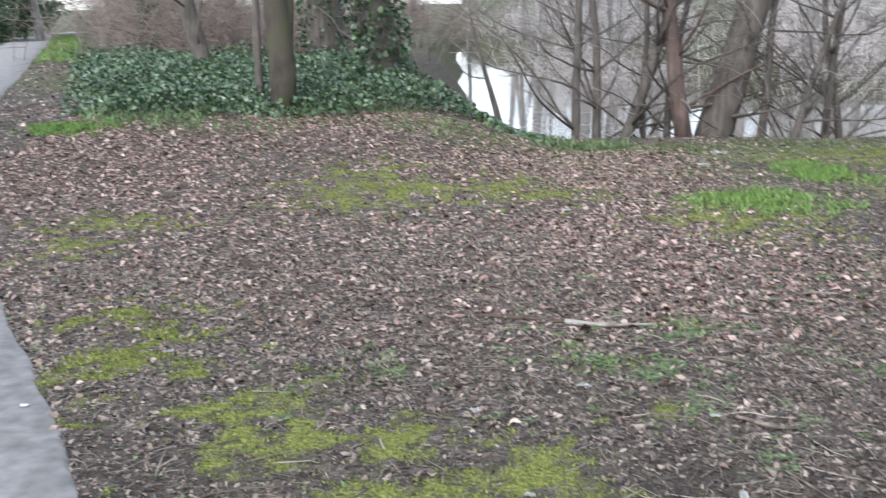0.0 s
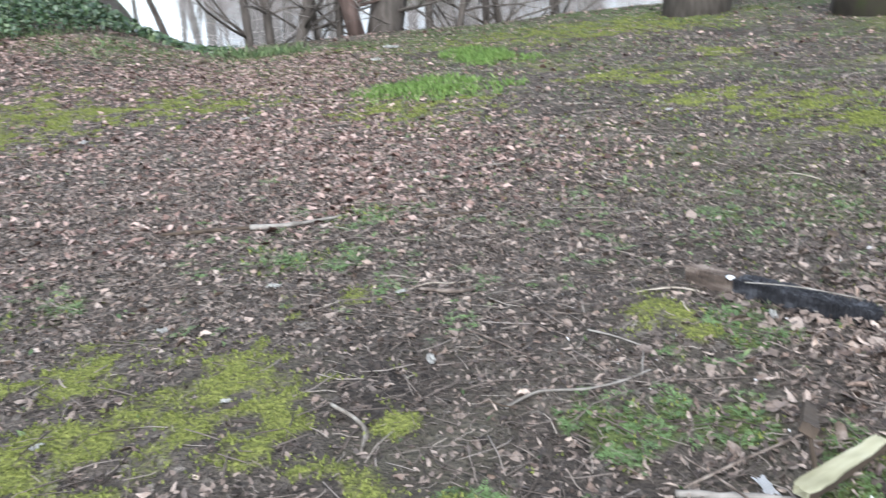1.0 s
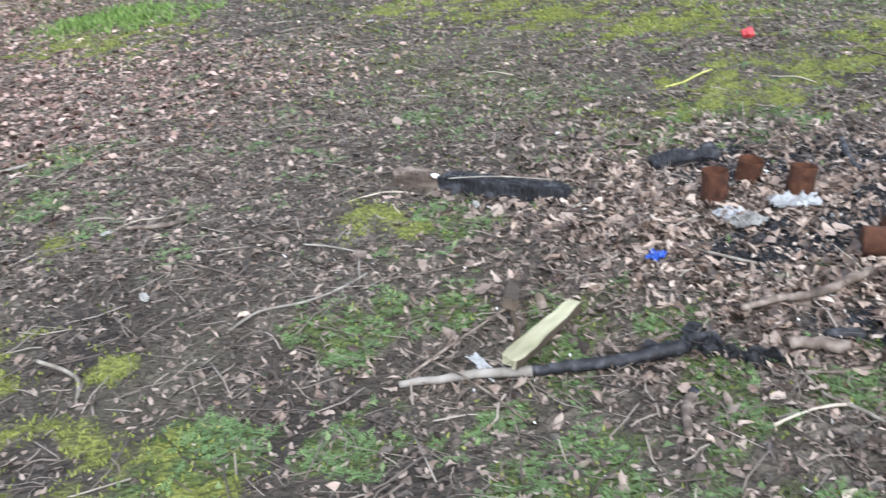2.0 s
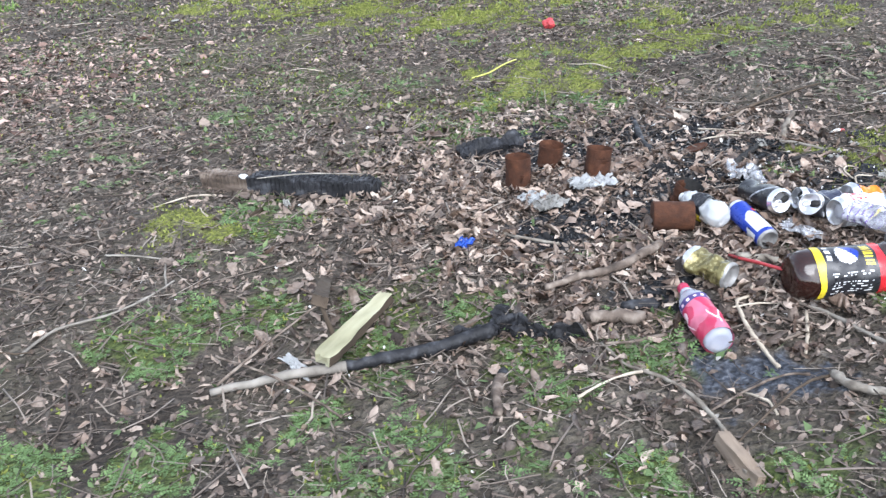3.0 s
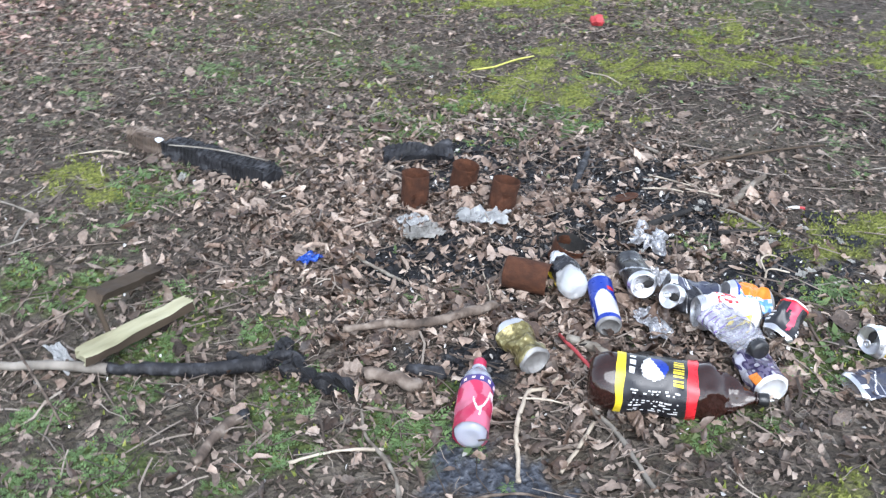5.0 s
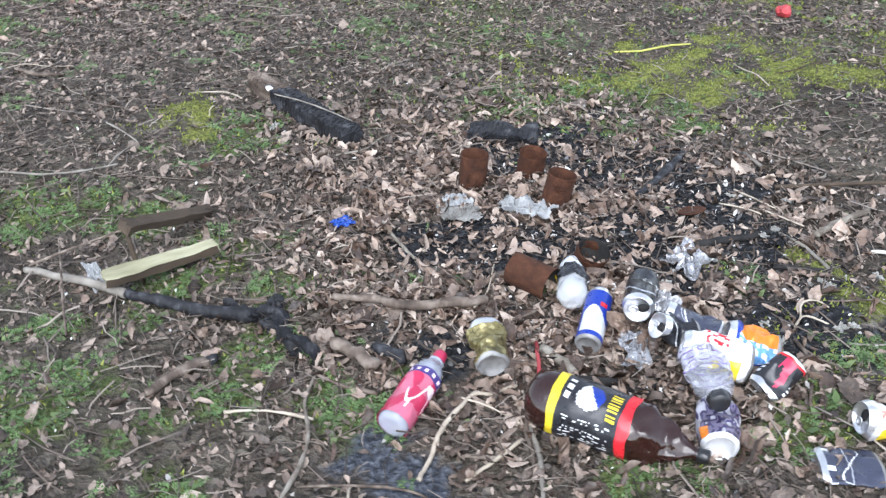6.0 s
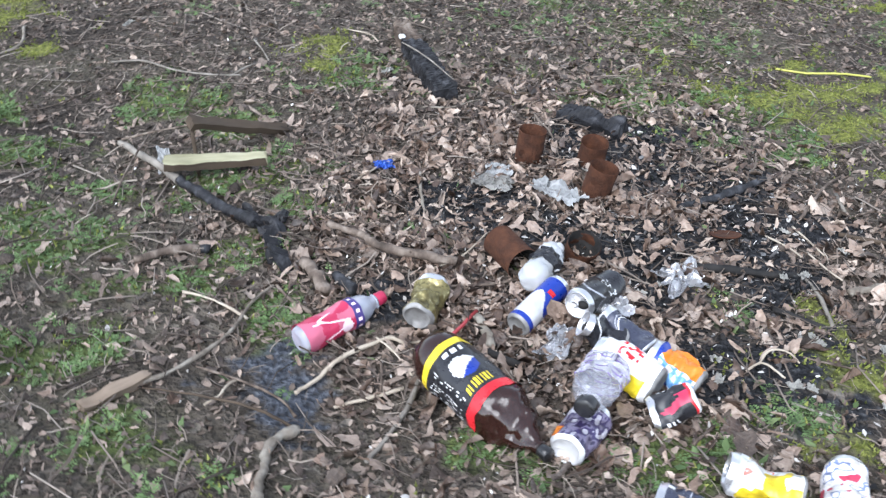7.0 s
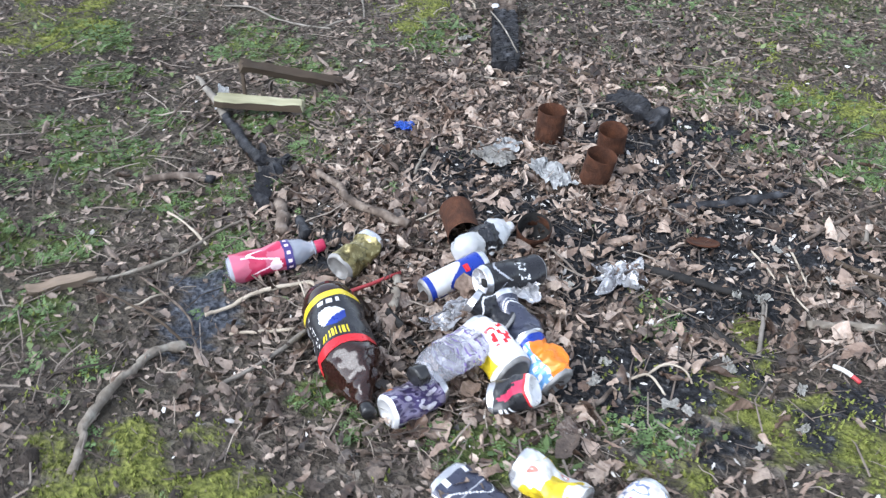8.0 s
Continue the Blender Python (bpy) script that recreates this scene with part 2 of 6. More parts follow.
# moss, weeds, char: places and radii over the plan
MOSS = [(0.42, 7.51, 0.47, 0.49), (-0.67, 7.63, 0.44, 0.68), (2.04, 6.16, 0.34, 0.42), (-1.13, 3.26, 0.15, 0.43), (-0.36, 2.9, 0.1, 0.12), (0.23, 2.26, 0.14, 0.14), (-0.06, 2.45, 0.12, 0.12), (-0.42, 2.45, 0.13, 0.23), (-2.27, 5.35, 0.18, 0.41), (0.76, 2.63, 0.09, 0.09), (-2.32, 6.21, 0.37, 0.29), (5.5, 9.97, 1.06, 0.64), (5.08, 6.96, 0.2, 0.32), (3.74, 6.18, 0.27, 0.41), (3.53, 4.94, 0.18, 0.25), (3.79, 4.6, 0.13, 0.19), (3.88, 3.91, 0.17, 0.22), (1.56, 1.98, 0.08, 0.08)]
MOSS2 = [(0.0, 2.02, 0.2, 0.16), (0.24, 2.24, 0.2, 0.14), (0.18, 1.9, 0.16, 0.12), (0.4, 1.74, 0.14, 0.1), (0.68, 1.83, 0.1, 0.06), (0.53, 1.62, 0.12, 0.1), (-0.06, 2.38, 0.2, 0.12), (-0.2, 2.24, 0.24, 0.12), (0.24, 2.12, 0.24, 0.12), (-0.55, 2.72, 0.2, 0.12), (-1.06, 3.2, 0.22, 0.2), (-1.36, 3.8, 0.2, 0.2), (-0.38, 2.4, 0.2, 0.12), (4.03, 3.13, 0.3, 0.4), (3.28, 2.06, 0.34, 0.24), (3.5, 1.93, 0.3, 0.14), (4.28, 2.12, 0.22, 0.18), (3.03, 0.62, 0.19, 0.15), (1.55, 1.99, 0.1, 0.1), (3.65, 5.02, 0.3, 0.24), (3.95, 4.4, 0.4, 0.4), (4.7, 1.45, 0.28, 0.2), (4.06, 1.8, 0.2, 0.14), (2.08, 0.08, 0.17, 0.1), (0.6, 1.36, 0.16, 0.18), (2.85, 2.03, 0.2, 0.1), (2.6, 2.06, 0.14, 0.1), (0.66, 7.36, 0.4, 0.3), (-0.4, 7.65, 0.5, 0.3), (2.0, 6.13, 0.42, 0.22)]
GRASS = [(2.38, 6.89, 0.36, 0.36), (-4.3, 10.3, 0.3, 0.25), (3.55, 8.6, 0.2, 0.45)]
WEEDS = [(-0.4, 10.9, 1.0, 0.5), (0.65, 3.15, 0.15, 0.12), (-0.1, 3.1, 0.1, 0.1), (1.0, 3.6, 0.12, 0.1), (1.27, 1.6, 0.12, 0.09), (1.4, 1.54, 0.09, 0.07), (1.13, 1.6, 0.1, 0.09), (1.62, 1.8, 0.12, 0.07), (1.65, 1.22, 0.1, 0.1), (1.5, 1.2, 0.1, 0.06), (1.7, 1.1, 0.07, 0.07), (1.42, 1.05, 0.06, 0.05), (1.25, 0.96, 0.11, 0.09), (1.31, 0.84, 0.09, 0.05), (1.59, 0.89, 0.07, 0.05), (1.56, 0.77, 0.07, 0.05), (1.65, 0.95, 0.05, 0.06), (1.78, 0.67, 0.06, 0.06), (1.9, 0.72, 0.04, 0.03), (1.47, 0.51, 0.09, 0.05), (1.59, 0.29, 0.06, 0.05), (1.76, 0.29, 0.07, 0.05), (1.4, 0.68, 0.08, 0.07), (1.19, 0.79, 0.1, 0.09), (1.3, 0.43, 0.08, 0.06), (0.7, 1.36, 0.14, 0.1), (0.95, 1.2, 0.1, 0.08), (2.22, 0.35, 0.07, 0.04), (2.34, 0.32, 0.05, 0.04), (2.52, 0.38, 0.1, 0.06), (2.6, 0.42, 0.1, 0.05), (2.76, 0.5, 0.06, 0.05), (2.7, 0.79, 0.04, 0.03), (2.41, 2.8, 0.1, 0.11), (2.46, 1.93, 0.14, 0.08), (2.85, 1.72, 0.16, 0.1), (2.8, 1.9, 0.15, 0.1), (1.69, 1.97, 0.1, 0.06), (2.7, 2.62, 0.2, 0.12)]
CHAR = [(2.95, 0.8, 0.12, 0.1), (2.75, 1.38, 0.16, 0.1), (2.9, 1.15, 0.14, 0.1), (2.76, 0.62, 0.1, 0.07), (2.05, 1.12, 0.1, 0.05), (2.16, 1.1, 0.19, 0.09), (2.6, 1.5, 0.18, 0.16), (2.78, 1.2, 0.22, 0.14), (2.8, 0.66, 0.15, 0.09), (2.86, 0.98, 0.17, 0.12), (2.48, 1.03, 0.17, 0.11), (2.62, 1.25, 0.2, 0.1), (1.93, 0.78, 0.06, 0.05), (2.3, 1.05, 0.2, 0.08), (2.42, 1.12, 0.18, 0.1), (2.7, 1.05, 0.24, 0.18), (2.66, 1.36, 0.16, 0.12), (2.2, 1.15, 0.08, 0.06)]
ASH = [(1.8, 0.56, 0.05, 0.08), (1.84, 0.45, 0.08, 0.05), (1.72, 0.5, 0.04, 0.06), (1.95, 0.47, 0.04, 0.03)]


def cover(patches, x, y, rough=0.5, seed=0):
    """Share of a cover over the plan, with ragged edges."""
    x, y = np.asarray(x, float), np.asarray(y, float)
    best = np.zeros(x.shape)
    wob = field(x, y, 9, seed) - 0.5 + 0.6 * (field(x, y, 28, seed + 1) - 0.5)
    for cx, cy, rx, ry in patches:
        d = np.sqrt(((x - cx) / (rx * 1.25)) ** 2 + ((y - cy) / (ry * 1.25)) ** 2)
        best = np.maximum(best, np.clip(1.35 - d + rough * 2.8 * wob, 0, 1) * (d < 2.2))
    return best


def litter_share(x, y):
    heap = np.exp(-(((x - 2.38) / 0.7) ** 2 + ((y - 1.08) / 0.78) ** 2) ** 1.6) * (0.2 + 1.0 * field(x, y, 4.5, 19))
    left = ease((2.6 + 0.6 * (field(x, y, 0.8, 12) - 0.5) - x) / 1.4) * ease((y - 2.0) / 1.2) * ease((x + 2.6 + 0.1 * y) / 1.0)
    front = 1 - 0.45 * ease((0.6 - y) / 0.3)
    return np.clip((0.25 + 0.4 * (field(x, y, 1.6, 8) - 0.4)) * front + 1.1 * heap + 0.5 * left, 0.04, 1)


def green_share(x, y):
    back = ease((x - 1.9 + 0.25 * y) / 1.5) * ease((y - 1.2) / 1.2) * ease((16 - y) / 5)
    g = 0.62 * back * (field(x, y, 1.5, 21) * (0.5 + 0.8 * field(x, y, 7, 22)))
    g = g + 0.55 * ease((y - 8) / 3) * ease((field(x, y, 0.9, 24) - 0.35) * 3)
    return np.clip(np.maximum(g, cover(WEEDS, x, y, 0.7, 23)), 0, 1)


PATH_EDGE = [(-0.3, 0.6), (-0.55, 1.4), (-0.92, 2.17), (-1.4, 2.96), (-2.2, 4.27), (-3.5, 6.2), (-4.85, 8.6), (-6.45, 12.64), (-8.6, 18.0), (-10.95, 23.7), (-14.5, 32.5), (-21.6, 49.3)]


def edge_x(y):
    """Right-hand edge of the asphalt path."""
    ys = [p[1] for p in PATH_EDGE]
    xs = [p[0] for p in PATH_EDGE]
    return np.interp(y, [-12, -3] + ys, [1.0, 0.3] + xs)


def build_ground():
    ax = np.concatenate([-np.geomspace(0.05, 900, 90)[::-1] - 3.2, np.arange(-3.2, 5.6, 0.035), np.geomspace(0.05, 900, 90) + 5.6])
    ay = np.concatenate([-np.geomspace(0.05, 900, 60)[::-1] - 0.9, np.arange(-0.9, 5.0, 0.03), np.arange(5.0, 16, 0.07), np.geomspace(0.07, 1500, 130) + 16])
    gx, gy = np.meshgrid(ax, ay)
    gz = land(gx, gy)
    moss = np.maximum(cover(MOSS + MOSS2, gx, gy, 0.8, 31), 0.75 * ease((field(gx, gy, 1.1, 33) - 0.62) * 5) * ease((gx - 1.5) / 1.5) * ease((gy - 1.8) / 1.5) * (gy < 13))
    moss = moss * (0.45 + 0.35 * ease((field(gx, gy, 17, 34) - 0.3) * 3) + 0.2 * field(gx, gy, 60, 35))
    gz = gz + 0.012 * moss * (np.abs(gx) < 8)
    nx, ny = len(ax), len(ay)
    idx = np.arange(nx * ny).reshape(ny, nx)
    quads = np.stack([idx[:-1, :-1], idx[:-1, 1:], idx[1:, 1:], idx[1:, :-1]], -1).reshape(-1, 4)
    me = bpy.data.meshes.new("ground")
    me.vertices.add(nx * ny)
    me.vertices.foreach_set("co", np.stack([gx, gy, gz], -1).ravel())
    me.loops.add(quads.size)
    me.loops.foreach_set("vertex_index", quads.ravel())
    me.polygons.add(len(quads))
    me.polygons.foreach_set("loop_start", np.arange(0, quads.size, 4))
    me.update(calc_edges=True)
    meadow = ease((gy - 23) / 4)
    for name, value in (("moss", moss), ("litter", litter_share(gx, gy)), ("green", np.maximum(green_share(gx, gy), 0.5 * meadow)), ("char", np.maximum(cover(CHAR, gx, gy, 0.9, 41), 0.7 * np.exp(-(((gx - 2.6) / 0.4) ** 2 + ((gy - 1.05) / 0.4) ** 2)))), ("ash", cover(ASH, gx, gy, 1.2, 43))):
        me.attributes.new(name, "FLOAT", "POINT").data.foreach_set("value", np.asarray(value, np.float32).ravel())
    return tagged(part("ground", me, SOIL), "dark woodland soil with leaf litter, moss and weeds", "ground", kind="structure")


GROUND = build_ground()


def build_path():
    ys = np.concatenate([np.arange(-12, 14, 0.15), np.arange(14, 56, 1.0)])
    verts, faces, cols = [], [], 7
    for i, y in enumerate(ys):
        e = float(edge_x(y)) + 0.045 + 0.05 * (float(field(y, 0, 3.1, 61)) - 0.5)
        for k in range(cols):
            x = e - 2.0 * k / (cols - 1)
            z = float(land(x, y)) + (0.018 if 0 < k < cols - 1 else -0.012)
            if k == 1:
                x = e - 0.03
            verts.append((x, y, z))
        if i:
            for k in range(cols - 1):
                a = (i - 1) * cols + k
                faces.append((a, a + cols, a + cols + 1, a + 1))
    me = raw_mesh("path", verts, faces)
    return tagged(part("path", me, ASPHALT), "grey asphalt footpath with a crumbling edge", "path", kind="structure")


build_path()


def build_water():
    m, n, l, b = material("river_water")
    b.inputs["Base Color"].default_value = (0.11, 0.1, 0.085, 1)
    b.inputs["Roughness"].default_value, b.inputs["Specular IOR Level"].default_value = 0.06, 0.6
    tc = n.new("ShaderNodeTexCoord")
    nz = n.new("ShaderNodeTexNoise")
    nz.inputs["Scale"].default_value, nz.inputs["Detail"].default_value = 1.6, 2
    l.new(tc.outputs["Object"], nz.inputs["Vector"])
    bp = n.new("ShaderNodeBump")
    bp.inputs["Strength"].default_value, bp.inputs["Distance"].default_value = 0.12, 0.04
    l.new(nz.outputs["Fac"], bp.inputs["Height"])
    l.new(bp.outputs[0], b.inputs["Normal"])
    me = raw_mesh("water", [(-60, 11, WATER_Z), (200, 11, WATER_Z), (200, 260, WATER_Z), (-60, 260, WATER_Z)], [(0, 1, 2, 3)])
    return tagged(part("water", me, m), "still brown river reflecting the white sky", "water", kind="structure")


build_water()


# ---- litter, moss and weeds lying on the ground ----
RNG = np.random.default_rng(7)


def turn_matrices(yaw, pitch, roll):
    cy, sy, cp, sp, cr, sr = np.cos(yaw), np.sin(yaw), np.cos(pitch), np.sin(pitch), np.cos(roll), np.sin(roll)
    m = np.empty((len(yaw), 3, 3))
    m[:, 0] = np.stack([cy * cr - sy * sp * sr, -sy * cp, cy * sr + sy * sp * cr], -1)
    m[:, 1] = np.stack([sy * cr + cy * sp * sr, cy * cp, sy * sr - cy * sp * cr], -1)
    m[:, 2] = np.stack([-cp * sr, sp, cp * cr], -1)
    return m


def scatter(name, shapes, faces, places, sizes, tilt, mat, smooth=True):
    """One mesh of many small pieces: each a copy of one of the shapes, turned at random, at its place."""
    k, nv = len(places), len(shapes[0])
    shapes = np.array(shapes, float)
    base = shapes[RNG.integers(0, len(shapes), k)]
    rot = turn_matrices(RNG.uniform(0, 2 * math.pi, k), RNG.normal(0, tilt, k), RNG.normal(0, tilt, k))
    v = np.einsum("kij,kvj->kvi", rot, base * sizes[:, None, None]) + places[:, None, :]
    me = bpy.data.meshes.new(name)
    me.vertices.add(k * nv)
    me.vertices.foreach_set("co", v.ravel())
    sizes_f = np.array([len(f) for f in faces])
    flatf = np.concatenate([np.array(f) for f in faces])
    loops = (np.arange(k)[:, None] * nv + flatf[None, :]).ravel()
    me.loops.add(len(loops))
    me.loops.foreach_set("vertex_index", loops)
    starts = np.concatenate([[0], np.cumsum(sizes_f)[:-1]])
    me.polygons.add(k * len(faces))
    me.polygons.foreach_set("loop_start", (np.arange(k)[:, None] * len(flatf) + starts[None, :]).ravel())
    me.update(calc_edges=True)
    return part(name, me, mat, smooth=smooth)


def dry_leaf(rnd, n=7):
    """A leaf one unit long: oval or lobed outline, rolled across, bent along its rib and crumpled; some are torn."""
    width = rnd.choice((0.1, 0.16, 0.22, 0.28, 0.34))
    roll, bend, twist = rnd.choice((-2.2, -1.2, -0.5, 0.6, 1.5, 2.6)), rnd.uniform(-1.6, 1.2), rnd.uniform(-0.9, 0.9)
    lobes, torn = rnd.choice((0.0, 0.0, 0.15, 0.3)), rnd.choice((0.0, 0.0, 0.3, 0.5))
    rib, left, right = [], [], []
    for i in range(n):
        t = torn + (1 - torn) * i / (n - 1)
        a = bend * (t - 0.5)
        y, z = (math.sin(a) / bend, (1 - math.cos(a)) / bend) if abs(bend) > 0.05 else (t - 0.5, 0)
        x = 0.05 * math.sin(5 * t + twist)
        w = width * max(0.02, math.sin(math.pi * min(1, max(0.0, t)) ** 0.85)) ** 0.75 * (1 + lobes * math.cos(6.3 * 2.6 * t))
        rib.append((x, y, z + rnd.uniform(-0.015, 0.015)))
        for side, out in ((-1, left), (1, right)):
            k = w * rnd.uniform(0.7, 1.25)
            phi = roll * k / width * 0.55 + side * twist * (t - 0.5) * 0.8
            out.append((x + side * k * math.cos(phi), y + rnd.uniform(-0.035, 0.035) + 0.1 * k, z + k * math.sin(phi) + rnd.uniform(-0.04, 0.04)))
    return rib + left + right


def leaf_faces(n=7):
    out = []
    for i in range(n - 1):
        out += [(i, n + i, n + i + 1, i + 1), (i, i + 1, 2 * n + i + 1, 2 * n + i)]
    return out


leaf_shape_rnd = random.Random(17)
LOBED, LOBED_FACES = [dry_leaf(leaf_shape_rnd) for _ in range(48)], leaf_faces()
LEAF_SHAPES, LEAF_FACES = [dry_leaf(leaf_shape_rnd, 4) for _ in range(36)], leaf_faces(4)


def sliver_shape(rnd):
    """A torn flake of leaf, longer than wide and warped."""
    w, b = rnd.uniform(0.1, 0.34), rnd.uniform(-0.35, 0.35)
    return [(-w * 0.5, -0.5, 0), (w * 0.4, -0.45, 0.1 * b), (-w, rnd.uniform(-0.15, 0.1), b), (w, rnd.uniform(-0.1, 0.15), b * 0.7), (-w * 0.3, 0.5, 0.15 * b), (w * 0.35, 0.42, -0.1 * b)]


def stalk_shape(rnd):
    """A thin dead stalk or rib one unit long, bent."""
    c, k, w, out = rnd.uniform(-0.3, 0.3), rnd.uniform(-0.05, 0.05), rnd.uniform(0.008, 0.02), []
    for t in (-0.5, -0.15, 0.2, 0.5):
        x, z = c * (0.25 - t * t) + k * math.sin(9 * t), 0.16 * (0.25 - t * t)
        out += [(x - w, t, z), (x + w, t, z + w * 0.8)]
    return out


SLIVERS, SLIVER_FACES = [sliver_shape(leaf_shape_rnd) for _ in range(30)], [(0, 1, 3, 2), (2, 3, 5, 4)]
STALKS, STALK_FACES = [stalk_shape(leaf_shape_rnd) for _ in range(24)], [(0, 1, 3, 2), (2, 3, 5, 4), (4, 5, 7, 6)]


def drop(count, x0, x1, y0, y1, share, lift=0.0):
    """Places on the ground, kept with the likelihood that share() gives."""
    x, y = RNG.uniform(x0, x1, count), RNG.uniform(y0, y1, count)
    keep = (RNG.random(count) < share(x, y)) & (x > edge_x(y) + 0.02)
    x, y = x[keep], y[keep]
    return np.stack([x, y, land(x, y) + lift], -1)


def stuff(ob, label, category):
    return tagged(ob, label, category, kind="stuff")


bare = lambda x, y: litter_share(x, y) * (1 - 0.8 * cover(MOSS + MOSS2, x, y, 0.8, 31)) * (1 - 0.5 * cover(WEEDS, x, y, 0.7, 23)) * (1 - 0.86 * cover(CHAR, x, y, 0.9, 41)) * (1 - 0.92 * cover(ASH, x, y, 1.2, 43))
heap = lambda x, y: np.exp(-(((x - 2.4) / 1.0) ** 2 + ((y - 1.2) / 1.1) ** 2) ** 2)
p = drop(90000, 0.6, 3.9, -0.7, 3.2, lambda x, y: bare(x, y) * heap(x, y), 0.005)
p[:, 2] += RNG.uniform(0, 0.014, len(p))
half = RNG.random(len(p)) < 0.8 * np.exp(-(((p[:, 0] - 2.4) / 0.8) ** 2 + ((p[:, 1] - 1.1) / 0.85) ** 2) ** 2)
stuff(scatter("leaf_litter", LOBED, LOBED_FACES, p[half], np.minimum(0.018 + RNG.gamma(1.6, 0.012, half.sum()) * RNG.uniform(0.6, 1.3, half.sum()), 0.075), 0.45, LEAF_WARM, False), "warm brown curled leaves round the fire", "leaves")
stuff(scatter("leaf_litter", LOBED, LOBED_FACES, p[~half], np.minimum(0.014 + RNG.gamma(1.5, 0.011, (~half).sum()), 0.06), 0.45, LEAF, False), "brown dead leaves scattered over the ground", "leaves")
p = drop(70000, -2.6, 4.5, -0.7, 6.2, lambda x, y: bare(x, y) * (1 - 0.7 * heap(x, y)), 0.006)
half = RNG.random(len(p)) < 0.45
for keep, mat, text in ((half, LEAF_WARM, "reddish brown dead leaves scattered over the ground"), (~half, LEAF, "dull brown dead leaves scattered over the ground")):
    stuff(scatter("leaf_litter", LEAF_SHAPES, LEAF_FACES, p[keep], RNG.uniform(0.012, 0.045, keep.sum()), 0.4, mat), text, "leaves")
p = drop(26000, -6, 9, 6.0, 13, bare, 0.006)
stuff(scatter("leaf_litter", LEAF_SHAPES, LEAF_FACES, p, RNG.uniform(0.03, 0.085, len(p)), 0.3, LEAF_RED), "pinkish brown dead leaves below the bank", "leaves")
p = drop(9000, -12, -2, 9, 24, lambda x, y: ease((edge_x(y) + 3.2 - x) / 1.5), 0.006)
stuff(scatter("leaf_litter", LEAF_SHAPES, LEAF_FACES, p, RNG.uniform(0.05, 0.11, len(p)), 0.4, LEAF_WARM), "brown leaves on the slope beside the path", "leaves")
p = drop(22000, 3.6, 10, -3.0, 6.5, lambda x, y: 0.2 + 0.3 * field(x, y, 1.3, 15), 0.006)
stuff(scatter("leaf_litter", LEAF_SHAPES, LEAF_FACES, p, RNG.uniform(0.016, 0.05, len(p)), 0.4, LEAF), "scattered brown leaves on the mossy slope", "leaves")
p = drop(62000, -4.5, 3.4, 3.0, 11.2, lambda x, y: (0.35 + 0.65 * ease((field(x, y, 0.7, 18) - 0.3) * 3)) * ease((y - 3.1) / 1.0) * (1 - 0.8 * cover(MOSS + MOSS2, x, y, 0.8, 31)) * ease((3.2 - x) / 1.5), 0.008)
stuff(scatter("leaf_litter", LEAF_SHAPES, LEAF_FACES, p, RNG.uniform(0.022, 0.064, len(p)), 0.3, LEAF_RED), "reddish brown dead leaves over the clearing", "leaves")
# torn flakes and dead stalks
p = drop(40000, -8, 6, 4.5, 12.5, lambda x, y: 0.25 + 0.5 * field(x, y, 1.2, 16), 0.004)
stuff(scatter("leaf_crumbs", SLIVERS, SLIVER_FACES, p, RNG.uniform(0.02, 0.05, len(p)), 0.4, LEAF), "torn flakes of leaves beside the path", "leaves")
clear_of = lambda x, y: (1 - 0.9 * cover(ASH, x, y, 1.2, 43)) * (1 - 0.6 * cover(CHAR, x, y, 0.9, 41)) * (1 - 0.6 * cover(MOSS + MOSS2, x, y, 0.8, 31))
p = drop(190000, -2.0, 4.8, -0.8, 5.0, lambda x, y: (0.3 + 0.6 * litter_share(x, y)) * clear_of(x, y), 0.004)
stuff(scatter("leaf_crumbs", SLIVERS, SLIVER_FACES, p, RNG.uniform(0.008, 0.026, len(p)), 0.45, LEAF), "torn flakes of brown leaves in the soil", "leaves")
p = drop(90000, -2.0, 4.8, -0.8, 5.0, lambda x, y: (0.3 + 0.5 * field(x, y, 2.2, 73)) * clear_of(x, y), 0.005)
p[:, 2] += 0.022 * heap(p[:, 0], p[:, 1]) * RNG.random(len(p))
stuff(scatter("dead_stalks", STALKS, STALK_FACES, p, np.minimum(0.018 + RNG.gamma(1.5, 0.018, len(p)), 0.13), 0.22, STRAW), "thin dead stalks and leaf ribs on the soil", "stalks")
p = drop(60000, -6, 9, 4.5, 12.5, lambda x, y: 0.3 + 0.5 * field(x, y, 1.5, 74), 0.006)
stuff(scatter("dead_stalks", STALKS, STALK_FACES, p, np.minimum(0.04 + RNG.gamma(1.5, 0.03, len(p)), 0.2), 0.18, STRAW), "thin dead stalks strewn over the clearing", "stalks")


def twig_shape(bend):
    out = []
    for t in (-0.5, 0.0, 0.5):
        c = bend * (0.25 - t * t) * 2
        for a in (0, 2.1, 4.2):
            out.append((c + 0.013 * math.cos(a), t, 0.013 * math.sin(a) + 0.013))
    return out


